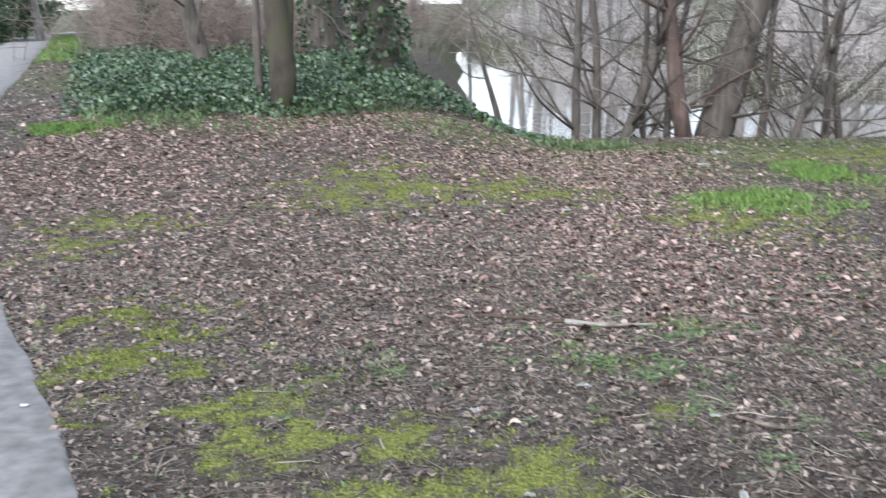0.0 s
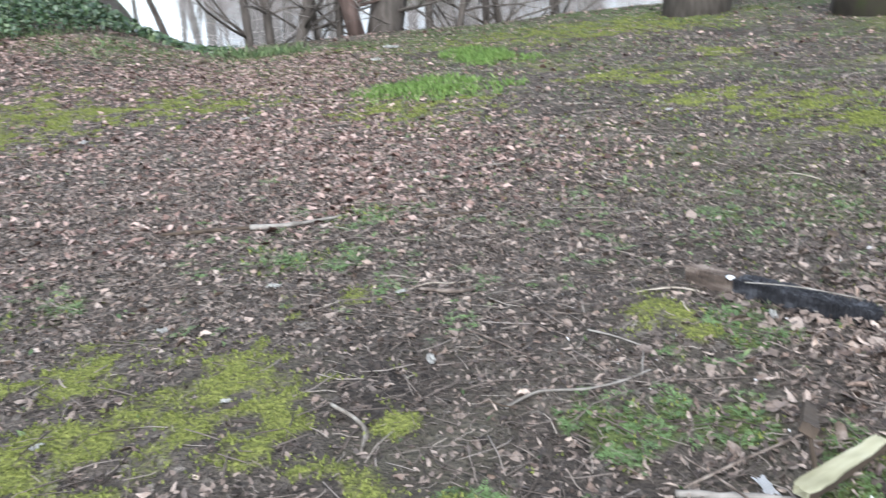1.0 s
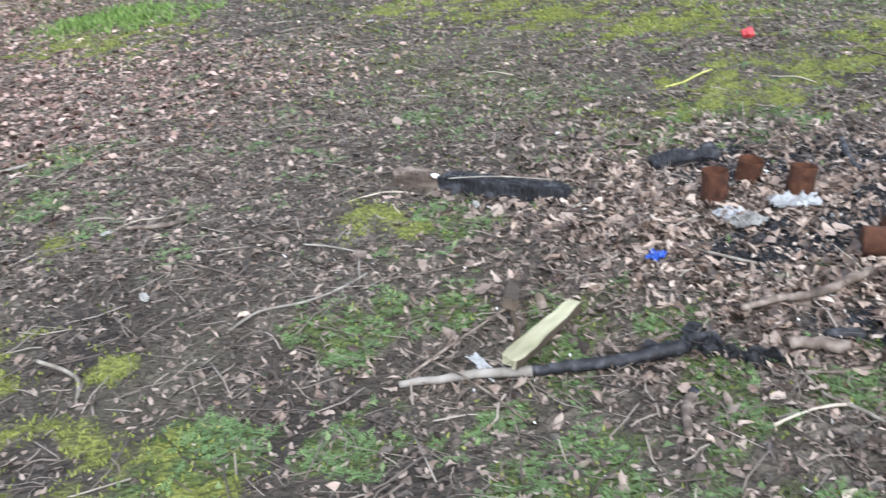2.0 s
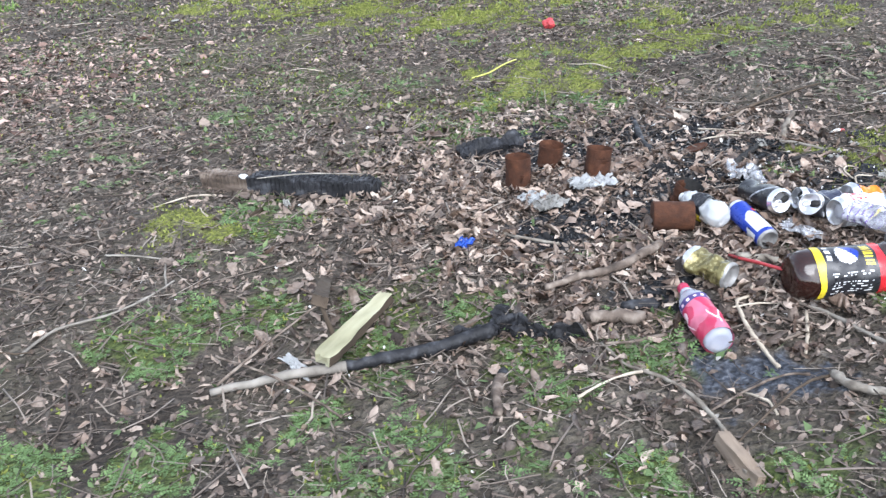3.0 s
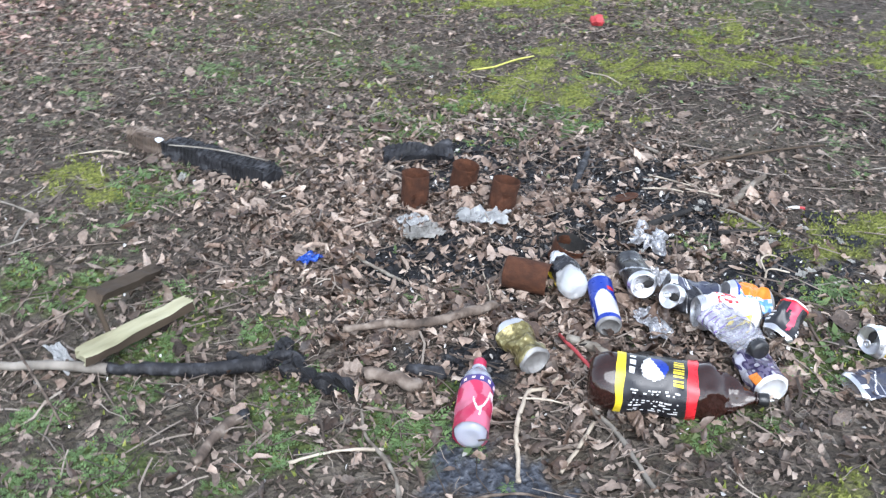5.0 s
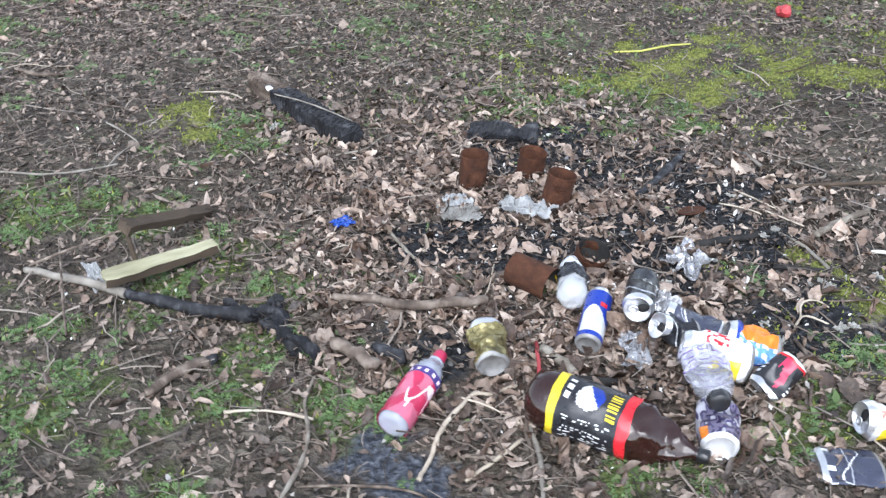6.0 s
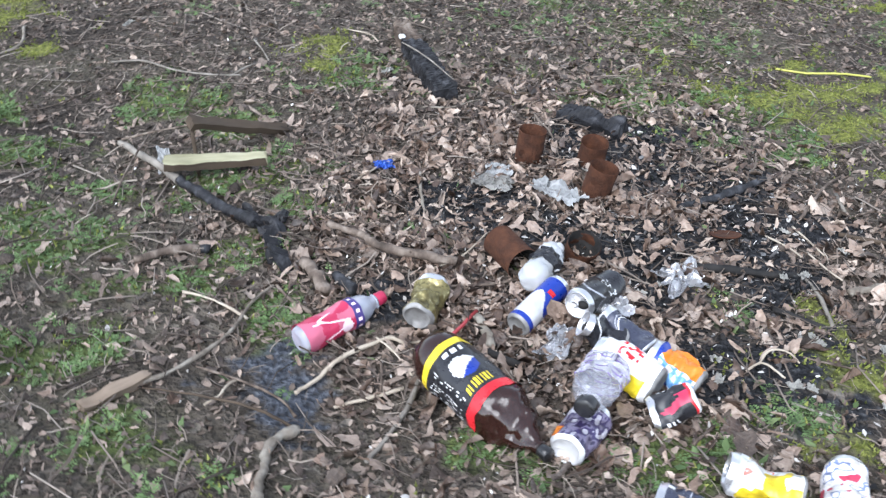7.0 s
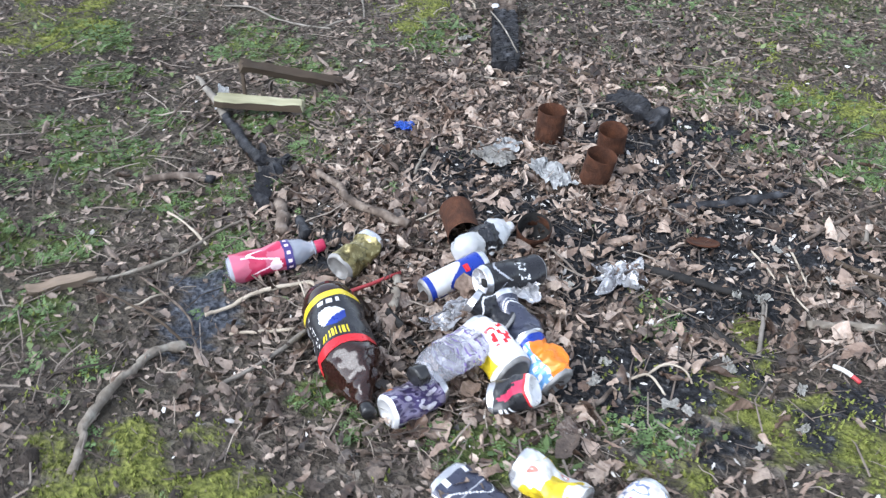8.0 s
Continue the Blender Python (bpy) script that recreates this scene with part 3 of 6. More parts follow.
TWIG_FACES = [(i + 3 * k, (i + 1) % 3 + 3 * k, (i + 1) % 3 + 3 * k + 3, i + 3 * k + 3) for k in (0, 1) for i in range(3)] + [(2, 1, 0), (6, 7, 8)]
TWIG_SHAPES = [twig_shape(random.uniform(-0.35, 0.35)) for _ in range(12)]
anywhere = lambda x, y: 0.35 + 0.5 * field(x, y, 2, 71)
p = drop(15000, -0.8, 4.4, -0.8, 4.4, anywhere, 0.008)
stuff(scatter("twigs", TWIG_SHAPES, TWIG_FACES, p, np.minimum(RNG.gamma(1.6, 0.032, len(p)) + 0.02, 0.17), 0.14, TWIG), "thin dry twigs strewn over the soil", "twigs")
p = drop(20000, -3, 9, -2.5, 12.5, anywhere, 0.006)
stuff(scatter("twigs", TWIG_SHAPES, TWIG_FACES, p, np.minimum(RNG.gamma(1.6, 0.038, len(p)) + 0.03, 0.2), 0.12, TWIG), "thin dry twigs strewn over the soil", "twigs")

CLOD = [[(math.cos(a) * r, math.sin(a) * r * 0.8, z) for z, r in ((0.0, 0.5), (0.28, 0.4)) for a in (0.2, 1.3, 2.5, 3.6, 4.9)] + [(0.05, 0.02, 0.42 + 0.1 * k)] for k in (0, 1, 2)]
CLOD_FACES = [(k, (k + 1) % 5, (k + 1) % 5 + 5, k + 5) for k in range(5)] + [(k + 5, (k + 1) % 5 + 5, 10) for k in range(5)]
p = drop(9000, -0.4, 3.2, -0.5, 3.4, lambda x, y: (0.1 + 0.8 * ease((field(x, y, 2.4, 75) - 0.45) * 4)) * (1 - 0.8 * heap(x, y)) * (1 - 0.8 * cover(MOSS + MOSS2, x, y, 0.8, 31)), -0.003)
stuff(scatter("soil_clods", CLOD, CLOD_FACES, p, RNG.gamma(2.0, 0.006, len(p)) + 0.006, 0.3, CLOD_M), "small clods of damp brown soil", "soil")

# moss: short upright tufts
TUFT = [[(-0.3, 0, 0), (0.3, 0, 0), (0.05 * s, 0.25 * s, 1), (0, -0.3, 0), (0, 0.3, 0), (0.3 * s, 0.05, 0.8)] for s in (-1, 0.4, 1)]
mossy = lambda x, y: 0.9 * cover(MOSS + MOSS2, x, y, 0.8, 31) ** 1.5 * (0.3 + 0.7 * ease((field(x, y, 17, 34) - 0.3) * 3)) + 0.07 * green_share(x, y)
for box, count, size in (((-1.6, 4.2, -0.4, 4.0), 330000, 0.010), ((-3.2, 8, 3.0, 11.0), 300000, 0.017), ((4, 9, -2.5, 4.0), 120000, 0.016)):
    p = drop(count, *box, mossy, 0.008)
    stuff(scatter("moss", TUFT, [(0, 1, 2), (3, 4, 5)], p, RNG.uniform(0.5, 1.3, len(p)) * size, 0.4, MOSS_M), "yellow-green cushions of moss", "moss")

# weeds: low ferny rosettes of small leaflets
LEAFLET = [[(0, 0, 0), (-0.3, 0.45, 0.4), (0, 1.0, 0.35 + 0.3 * s), (0.3, 0.45, 0.4)] for s in (-1, 0, 1, 2)]


def rosette(rnd, fronds=6, pairs=4):
    """A seedling of feathery leaves: fronds spread round one root, each with pairs of narrow leaflets."""
    verts = []
    for f in range(fronds):
        a, rise, reach = 6.283 * (f + rnd.uniform(-0.35, 0.35)) / fronds, rnd.uniform(0.25, 0.95), rnd.uniform(0.55, 1.0)
        ca, sa = math.cos(a), math.sin(a)
        for k in range(pairs * 2 + 1):
            i, side = (k // 2, -1 if k % 2 else 1) if k < pairs * 2 else (pairs, 0)
            t = reach * (0.28 + 0.72 * i / pairs)
            ln = reach * (0.34 * (1 - 0.55 * i / pairs)) * rnd.uniform(0.75, 1.2)
            root = (t, 0.0, rise * t - 0.55 * t * t)
            d = (0.55, side * 0.85, rnd.uniform(-0.1, 0.3)) if side else (1.0, 0.0, -0.2)
            tip = tuple(r + ln * c for r, c in zip(root, d))
            mid = [tuple(r + 0.55 * ln * c for r, c in zip(root, d)) for _ in (0, 1)]
            nx, ny = (-d[1] * ln * 0.24, d[0] * ln * 0.24)
            quad = [root, (mid[0][0] + nx, mid[0][1] + ny, mid[0][2]), tip, (mid[1][0] - nx, mid[1][1] - ny, mid[1][2])]
            verts += [(x * ca - y * sa, x * sa + y * ca, max(z, 0) + 0.04) for x, y, z in quad]
    return verts


weed_rnd = random.Random(29)
ROSETTES = [rosette(weed_rnd) for _ in range(14)]
ROSETTE_FACES = [tuple(range(4 * k, 4 * k + 4)) for k in range(len(ROSETTES[0]) // 4)]
weedy = lambda x, y: cover(WEEDS, x, y, 0.8, 23) ** 2 * (0.3 + 0.7 * ease((field(x, y, 12, 26) - 0.35) * 4)) + 0.11 * ease((field(x, y, 3.2, 27) - 0.45) * 4) * (1 - 0.8 * heap(x, y))
p = drop(30000, 0.3, 4.4, -0.7, 3.6, weedy, 0.0)
stuff(scatter("weeds", ROSETTES, ROSETTE_FACES, p, RNG.uniform(0.014, 0.042, len(p)), 0.2, GREEN), "low feathery green weeds", "weeds")
p = drop(3200, -1.6, 3.0, 2.4, 4.6, lambda x, y: 0.1 * field(x, y, 2.5, 29) + 0.8 * cover(WEEDS, x, y, 0.8, 23), 0.0)
stuff(scatter("weeds", ROSETTES, ROSETTE_FACES, p, RNG.uniform(0.025, 0.06, len(p)), 0.2, GREEN_DULL), "dull green seedlings in the leaf litter", "weeds")
p = drop(190000, -2.5, 9, -2.5, 12.5, lambda x, y: 0.03 + 0.55 * green_share(x, y), 0.002)
stuff(scatter("weeds", LEAFLET, [(0, 1, 2, 3)], p, RNG.uniform(0.01, 0.026, len(p)), 0.6, GREEN_DULL), "low green weeds and grass", "weeds")
BLADE = [[(-0.06, 0, 0), (0.06, 0, 0), (0.05, 0.12 * s, 0.55), (0, 0.4 * s, 1.0)] for s in (-1, 0.5, 1, 1.6)]
p = np.concatenate([drop(9000, gx - 2 * rx, gx + 2 * rx, gy - 2 * ry, gy + 2 * ry, lambda x, y: cover(GRASS, x, y, 0.5, 51), 0) for gx, gy, rx, ry in GRASS])
stuff(scatter("grass", BLADE, [(0, 1, 2, 3)], p, RNG.uniform(0.03, 0.075, len(p)), 0.4, GRASS_M), "bright green tufts of grass", "grass")

# ash, charcoal crumbs and pale flecks left by the fire
burnt = lambda x, y: np.clip(1.2 * np.exp(-(((x - 2.5) / 0.55) ** 2 + ((y - 1.0) / 0.6) ** 2) ** 1.4), 0, 1) * (0.2 + field(x, y, 5, 44))
p = drop(40000, 1.5, 3.4, 0.1, 2.2, lambda x, y: burnt(x, y) * (0.22 + 0.75 * cover(CHAR, x, y, 0.9, 41)), 0.004)
stuff(scatter("charcoal_crumbs", LEAF_SHAPES, LEAF_FACES, p, RNG.gamma(2, 0.005, len(p)) + 0.005, 0.8, COAL), "black charcoal crumbs and grey ash", "charcoal")
p = drop(9000, 1.2, 3.6, -0.2, 2.4, lambda x, y: 0.03 + 0.7 * burnt(x, y), 0.008)
stuff(scatter("pale_flecks", SLIVERS, SLIVER_FACES, p, RNG.gamma(2, 0.003, len(p)) + 0.004, 0.6, FLECK), "small pale flecks of paper and ash", "debris")

# the larger leaves round the fire, each by itself
leaf_meshes = []
for shape in LOBED:
    me = raw_mesh("leaf", [tuple(v) for v in shape], LOBED_FACES)
    me.materials.append(LEAF_ONE)
    leaf_meshes.append(me)
p = drop(1500, 1.35, 3.1, 0.2, 2.1, lambda x, y: np.exp(-(((x - 2.4) / 0.62) ** 2 + ((y - 1.0) / 0.6) ** 2)) * (1 - 0.5 * cover(CHAR, x, y, 0.9, 41)) * (1 - cover(ASH, x, y, 1.2, 43)), 0.014)[:295]
leaf_rnd = random.Random(3)
for q in p:
    leaf = new("leaf", leaf_rnd.choice(leaf_meshes))
    s = leaf_rnd.choice((0.036, 0.044, 0.052, 0.06, 0.07))
    leaf.matrix_world = pose(*q, leaf_rnd.gauss(0, 10), leaf_rnd.gauss(0, 10), leaf_rnd.uniform(0, 360)) @ Matrix.Scale(s, 4)
    leaf.parent = GROUND


# ---- trees ----
def tube(verts, faces, points, radii, sides):
    """Adds a tapering tube along the points to the lists."""
    n0 = len(verts)
    up = Vector((0.3, 0.2, 1))
    for i, (q, r) in enumerate(zip(points, radii)):
        d = (points[min(i + 1, len(points) - 1)] - points[max(i - 1, 0)]).normalized()
        a = d.cross(up if abs(d.dot(up.normalized())) < 0.95 else Vector((1, 0, 0))).normalized()
        b = d.cross(a)
        for k in range(sides):
            w = 2 * math.pi * k / sides
            verts.append(q + r * (math.cos(w) * a + math.sin(w) * b))
    for i in range(len(points) - 1):
        for k in range(sides):
            j = n0 + i * sides
            faces.append((j + k, j + (k + 1) % sides, j + (k + 1) % sides + sides, j + k + sides))
    faces.append(tuple(range(n0 + sides - 1, n0 - 1, -1)))
    faces.append(tuple(range(len(verts) - sides, len(verts))))


def limb(rnd, verts, faces, start, way, length, r0, r1, sides, steps, wander):
    pts, rad, q, d = [start], [r0], start.copy(), way.normalized()
    for i in range(steps):
        d = (d + Vector((rnd.gauss(0, wander), rnd.gauss(0, wander), rnd.gauss(0.02, wander * 0.6)))).normalized()
        q = q + d * (length / steps)
        pts.append(q.copy())
        rad.append(r0 + (r1 - r0) * (i + 1) / steps)
    tube(verts, faces, pts, rad, sides)
    return pts, rad


def bare_tree(seed, height, radius, lean=(0, 0), bark=None, branches=16, low=0.12, twigs=7, flare=1.35, forks=0, label="", spread=0.36, twig_mat=None):
    """A leafless tree: tapered trunk with limbs, and a crown of fine twigs."""
    rnd = random.Random(seed)
    tree = new("tree")
    verts, faces, tv, tf = [], [], [], []
    way = Vector((lean[0], lean[1], 1))
    foot = Vector((0, 0, -0.25))
    pts, rad = limb(rnd, verts, faces, foot, way, height, radius * flare, radius * 0.25, 10, 12, 0.05)
    for _ in range(forks):
        pts2, rad2 = limb(rnd, verts, faces, pts[1] + Vector((0.02, 0, 0)), way + Vector((rnd.uniform(-0.5, 0.5), rnd.uniform(-0.4, 0.4), 0)), height * 0.85, radius * 0.7, radius * 0.2, 8, 10, 0.07)
        pts, rad = pts + pts2, rad + rad2
    for k in range(branches):
        i = rnd.randrange(1, len(pts)) if rnd.random() > low else rnd.randrange(1, 4)
        a = rnd.uniform(0, 2 * math.pi)
        d = Vector((math.cos(a), math.sin(a), rnd.uniform(0.1, 1.3)))
        ln = height * spread * rnd.uniform(0.4, 1.0)
        bp, br = limb(rnd, verts, faces, pts[i], d, ln, min(max(rad[i] * 0.35, 0.007), 0.026), 0.006, 5, 7, 0.16)
        for _ in range(twigs):
            j = rnd.randrange(1, len(bp))
            e = (bp[j] - bp[j - 1]).normalized() + Vector((rnd.uniform(-1, 1), rnd.uniform(-1, 1), rnd.uniform(-0.5, 0.8)))
            tp, tr = limb(rnd, tv, tf, bp[j], e, ln * rnd.uniform(0.2, 0.45), 0.007, 0.002, 3, 5, 0.22)
            for _ in range(2):
                h = rnd.randrange(1, len(tp))
                limb(rnd, tv, tf, tp[h], e + Vector((rnd.uniform(-1, 1), rnd.uniform(-1, 1), rnd.uniform(-0.5, 0.5))), ln * 0.16, 0.004, 0.0015, 3, 3, 0.2)
    part("trunk", raw_mesh("trunk", verts, faces), bark or BARK, tree)
    if tv:
        part("crown", raw_mesh("crown", tv, tf), twig_mat or TWIG_DARK, tree, "fine bare twigs")
    return tagged(tree, label or "leafless tree with grey bark on the river bank", "tree")


def ivy_leaves(name, places, sizes, parent=None):
    shape = [[(0, -0.5, 0), (-0.45, -0.2, 0.1), (-0.3, 0.15, 0.05), (0, 0.6, -0.1 * s), (0.3, 0.15, 0.05), (0.45, -0.2, 0.1), (0, -0.1, -0.05)] for s in (-1, 1, 2)]
    ob = scatter(name, shape, [(0, 6, 1), (1, 6, 2), (2, 6, 3), (3, 6, 4), (4, 6, 5), (5, 6, 0)], places, sizes, 0.7, IVY)
    if parent:
        ob.parent = parent
    return ob


def stand(tree, x, y, turn=0.0, sink=0.0):
    tree.matrix_world = pose(x, y, float(land(x, y)) - sink, 0, 0, turn)
    return tree


def ivy_on(tree, radius, height, count, lean=(0, 0)):
    """Leaves clothing the lower trunk."""
    a, h = RNG.uniform(0, 2 * math.pi, count), RNG.uniform(0, height, count)
    r = radius * RNG.uniform(1.0, 1.6, count)
    p = np.stack([r * np.cos(a) + lean[0] * h, r * np.sin(a) + lean[1] * h, h], -1)
    ivy_leaves("ivy", p, RNG.uniform(0.06, 0.12, count), tree)["label"] = "dark glossy ivy climbing the trunk"


# the ivy bank with its trees
stand(bare_tree(11, 9, 0.12, (-0.12, 0), BARK, low=0.0, branches=10, label="slim grey tree rising out of the ivy bank"), -4.3, 16.2)
t = stand(bare_tree(12, 9, 0.16, (0.02, 0), BARK_MOSS, label="ivy-covered tree at the end of the bank"), -7.9, 24)
ivy_on(t, 0.2, 5, 1500)
stand(bare_tree(13, 6, 0.045, (0.08, 0), BARK, low=0.0, branches=9, label="thin dark sapling among the ivy"), -2.55, 12.0)
stand(bare_tree(14, 9, 0.13, (-0.03, 0.02), BARK_MOSS, forks=1, low=0.0, branches=9, label="mossy forked tree rising from the ivy bank"), -2.08, 11.3)
t = stand(bare_tree(15, 10, 0.3, (0.02, 0), BARK, label="thick dark tree with ivy on its trunk"), -2.66, 19.0)
ivy_on(t, 0.36, 3.5, 1100)
t = stand(bare_tree(16, 10, 0.24, (-0.12, 0), BARK, label="leaning tree thickly covered with ivy"), -1.05, 15.0)
ivy_on(t, 0.3, 4, 2200, (-0.12, 0))

# along the river's edge
for seed, x, y, h, r, lean, bark in (
    (21, 1.76, 13.3, 7, 0.05, (0.0, 0), BARK), (22, 2.12, 13.5, 6.5, 0.055, (-0.06, 0), BARK), (23, 2.35, 13.2, 7, 0.07, (0.22, 0), BARK),
    (24, 2.9, 13.4, 6, 0.04, (-0.25, 0), BARK), (25, 3.05, 13.2, 6, 0.045, (0.15, 0), BARK), (26, 3.3, 12.9, 8, 0.095, (-0.22, 0), BARK_RED),
    (27, 4.34, 13.2, 7, 0.05, (0.14, 0), BARK), (28, 4.6, 13.0, 6, 0.045, (0.3, 0), BARK), (29, 5.18, 13.3, 7, 0.05, (0.22, 0), BARK), (30, 5.8, 13.5, 6.5, 0.05, (-0.1, 0), BARK), (34, 6.6, 13.4, 7, 0.06, (0.05, 0), BARK)):
    stand(bare_tree(seed, h, r, lean, bark, branches=16, twigs=9, low=0.4, label="thin bare tree leaning over the river" if abs(lean[0]) > 0.1 else "thin upright bare tree at the river's edge"), x, y)
stand(bare_tree(31, 8, 0.22, (0.2, 0), BARK, branches=20, low=0.5, flare=1.25, label="old dark willow with low spreading limbs by the water"), 3.62, 13.1)
stand(bare_tree(32, 11, 0.27, (0.0, 0), BARK, branches=10, low=0.0, flare=1.7, label="stout grey tree trunk on the mossy bank"), 7.15, 10.4)
stand(bare_tree(33, 11, 0.4, (0.05, 0), BARK_MOSS, branches=10, low=0.0, flare=1.9, label="large tree with mossy spreading roots"), 8.3, 8.2)

# ivy and bramble ground cover over the bank
bank = lambda x, y: ease((x - edge_x(y) - 0.9) / 0.9) * ease((1.6 - x + 0.8 * (field(x, y, 0.8, 81) - 0.5)) / 0.8) * ease((y - 10.4 - 0.35 * np.maximum(-1.5 - x, 0) * 0.3 - 1.2 * ease((x + 1.5) / 2)) / 0.8)
p = drop(95000, -9, 1.8, 9.8, 20, bank, 0.0)
mound = 0.05 + (0.4 * field(p[:, 0], p[:, 1], 0.9, 82) + 0.22 * field(p[:, 0], p[:, 1], 3.2, 83)) * ease((p[:, 1] - 10.3) / 1.5) * ease((1.0 - p[:, 0]) / 2)
p[:, 2] += RNG.uniform(0.1, 1, len(p)) * mound
stuff(ivy_leaves("ivy_cover", p, RNG.uniform(0.025, 0.075, len(p))), "dark glossy ivy and bramble covering the bank", "ivy")

p = drop(16000, -4.5, 2.2, 9.6, 12.4, lambda x, y: 0.75 * ease((field(x, y, 1.6, 84) - 0.3) * 3) * np.exp(-((y - 10.9 - 0.2 * np.maximum(x, 0)) / 0.55) ** 2), 0.0)
stuff(scatter("grass", BLADE, [(0, 1, 2, 3)], p, RNG.uniform(0.06, 0.16, len(p)), 0.5, GREEN_DULL), "rough dull grass along the foot of the bank", "grass")

# evergreen shrub beyond the path
def shrub(x, y, r, h, count):
    a, b, c = RNG.normal(0, 1, (3, count))
    n = np.sqrt(a * a + b * b + c * c)
    s = RNG.uniform(0.75, 1.0, count) * (0.75 + 0.5 * field(np.arctan2(a, b) * 2, c / n * 3, 1.5, 91))
    p = np.stack([x + a / n * r * s, y + b / n * r * s, np.maximum(float(land(x, y)) + h * (0.55 + 0.55 * c / n * s), float(land(x, y)))], -1)
    return tagged(ivy_leaves("evergreen_shrub", p, RNG.uniform(0.1, 0.2, count)), "dense evergreen shrub beside the path", "shrub", kind="stuff")


shrub(-20.3, 40, 2.6, 3.4, 9000)
shrub(-22.5, 47, 3.0, 4.0, 6000)
p = drop(40000, -24, -3, 23, 46, lambda x, y: ease((x - edge_x(y)) / 0.2) * ease((edge_x(y) + 1.5 - x) / 0.6), 0)
stuff(scatter("grass_verge", BLADE, [(0, 1, 2, 3)], p, RNG.uniform(0.08, 0.2, len(p)), 0.35, GRASS_M), "bright green grass verge of the path", "grass")


def brush(seed, stems, height, spread, mat):
    """A thicket of thin bare shoots."""
    rnd = random.Random(seed)
    verts, faces = [], []
    for _ in range(stems):
        q = Vector((rnd.gauss(0, spread * 0.5), rnd.gauss(0, spread * 0.4), -0.1))
        d = Vector((rnd.gauss(0, 0.4), rnd.gauss(0, 0.3), 1))
        pts, _r = limb(rnd, verts, faces, q, d, height * rnd.uniform(0.4, 1), 0.01, 0.003, 3, 7, 0.14)
        for _k in range(7):
            j = rnd.randrange(2, len(pts))
            limb(rnd, verts, faces, pts[j], Vector((rnd.gauss(0, 1), rnd.gauss(0, 1), rnd.uniform(-0.2, 0.8))), height * 0.3, 0.006, 0.002, 3, 4, 0.2)
    ob = part("brush", raw_mesh("brush", verts, faces), mat)
    return tagged(ob, "thicket of thin bare brown shoots", "brush", group="thickets along the river", kind="stuff")


stand(bare_tree(35, 2.2, 0.05, (0.1, 0), BARK, branches=4, twigs=0, low=0.0, label="broken dead stem on the bank"), 0.72, 13.4)
first = stand(brush(41, 100, 2.8, 2.4, THICKET), -6.5, 21)
pale = stand(brush(42, 90, 2.4, 2.6, BRUSH_HAZED), 6.4, 31.5)
tagged(pale, "thicket of grey shoots on the far bank, paled for haze")
rnd = random.Random(5)
spots = [(-13, 42), (-16, 47), (-19, 53), (-24, 50),(-8.8, 26.5), (-7, 28.5), (-5.6, 31), (-11, 33), (-4.2, 27), (-9.6, 37),(-9.5, 30), (-12, 36), (-5.2, 26), (-3.0, 23.5), (-2.2, 21.5), (-1.8, 28), (-7.5, 38), (-15, 44), (3.0, 50), (4.0, 36), (4.8, 34.5), (5.6, 33), (6.9, 30.5), (5, 40), (6.5, 38), (8, 36), (11, 27), (13, 29), (12, 33), (15, 31), (10.5, 30), (17, 29), (7.5, 41), (16.5, 37), (19, 36), (24, 39), (19, 30), (22, 34), (5, 47), (0.5, 56), (27, 32), (-2, 48)]
# three near-bank copies share the haze-whitened colour
for x, y, s in ((1.9, 13.9, 0.5), (3.1, 14.0, 0.45), (5.0, 13.9, 0.5)):
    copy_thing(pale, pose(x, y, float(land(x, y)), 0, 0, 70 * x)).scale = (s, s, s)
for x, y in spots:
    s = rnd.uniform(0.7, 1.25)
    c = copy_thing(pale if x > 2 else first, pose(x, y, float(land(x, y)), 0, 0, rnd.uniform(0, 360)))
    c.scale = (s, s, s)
models = [bare_tree(51, 9, 0.14, bark=BARK_HAZED, branches=20, twigs=6, twig_mat=BRUSH_HAZED, label="bare tree on the far river bank"), bare_tree(52, 8, 0.1, bark=BARK_HAZED, forks=2, branches=20, twigs=6, twig_mat=BRUSH_HAZED, label="many-stemmed bare tree on the far bank"), bare_tree(53, 10, 0.2, (0.1, 0), bark=BARK_HAZED, branches=20, twigs=6, twig_mat=BRUSH_HAZED, label="leaning bare tree on the far bank")]
for m in models:
    tagged(m, group="trees on the far bank")
far_spots = [(-13, 42), (-16, 47), (-19, 53), (-24, 50),(-8.8, 26.5), (-7, 28.5), (-5.6, 31), (-11, 33), (-4.2, 27), (-9.6, 37),(5.6, 33.5), (17.5, 33), (4.4, 36), (6.6, 31), (5.2, 38), (10.4, 27.5), (12.4, 29), (14.5, 28), (11.8, 35), (3.4, 40), (16.5, 41), (22.5, 33), (24, 29), (16, 46), (19, 47), (8, 37), (5.5, 43), (3, 47), (0.5, 52), (19, 38), (26, 37), (9, 48), (14, 46), (-4, 34), (-8, 42), (-12, 50), (-18, 40), (-20, 55), (-3, 60), (6, 60), (20, 55), (32, 45), (-30, 60), (30, 60), (4, 46), (6, 45), (7.5, 46.5), (9.5, 44), (17.5, 52), (5, 52), (8, 53), (19, 57), (24, 50), (7, 58), (3.2, 56), (10, 57)]
for i, (x, y) in enumerate(far_spots):
    m = pose(x, y, float(land(x, y)), 0, 0, rnd.uniform(0, 360))
    if i < 3:
        models[i].matrix_world = m
    else:
        copy_thing(models[i % 3], m).scale = [rnd.uniform(0.8, 1.2)] * 3


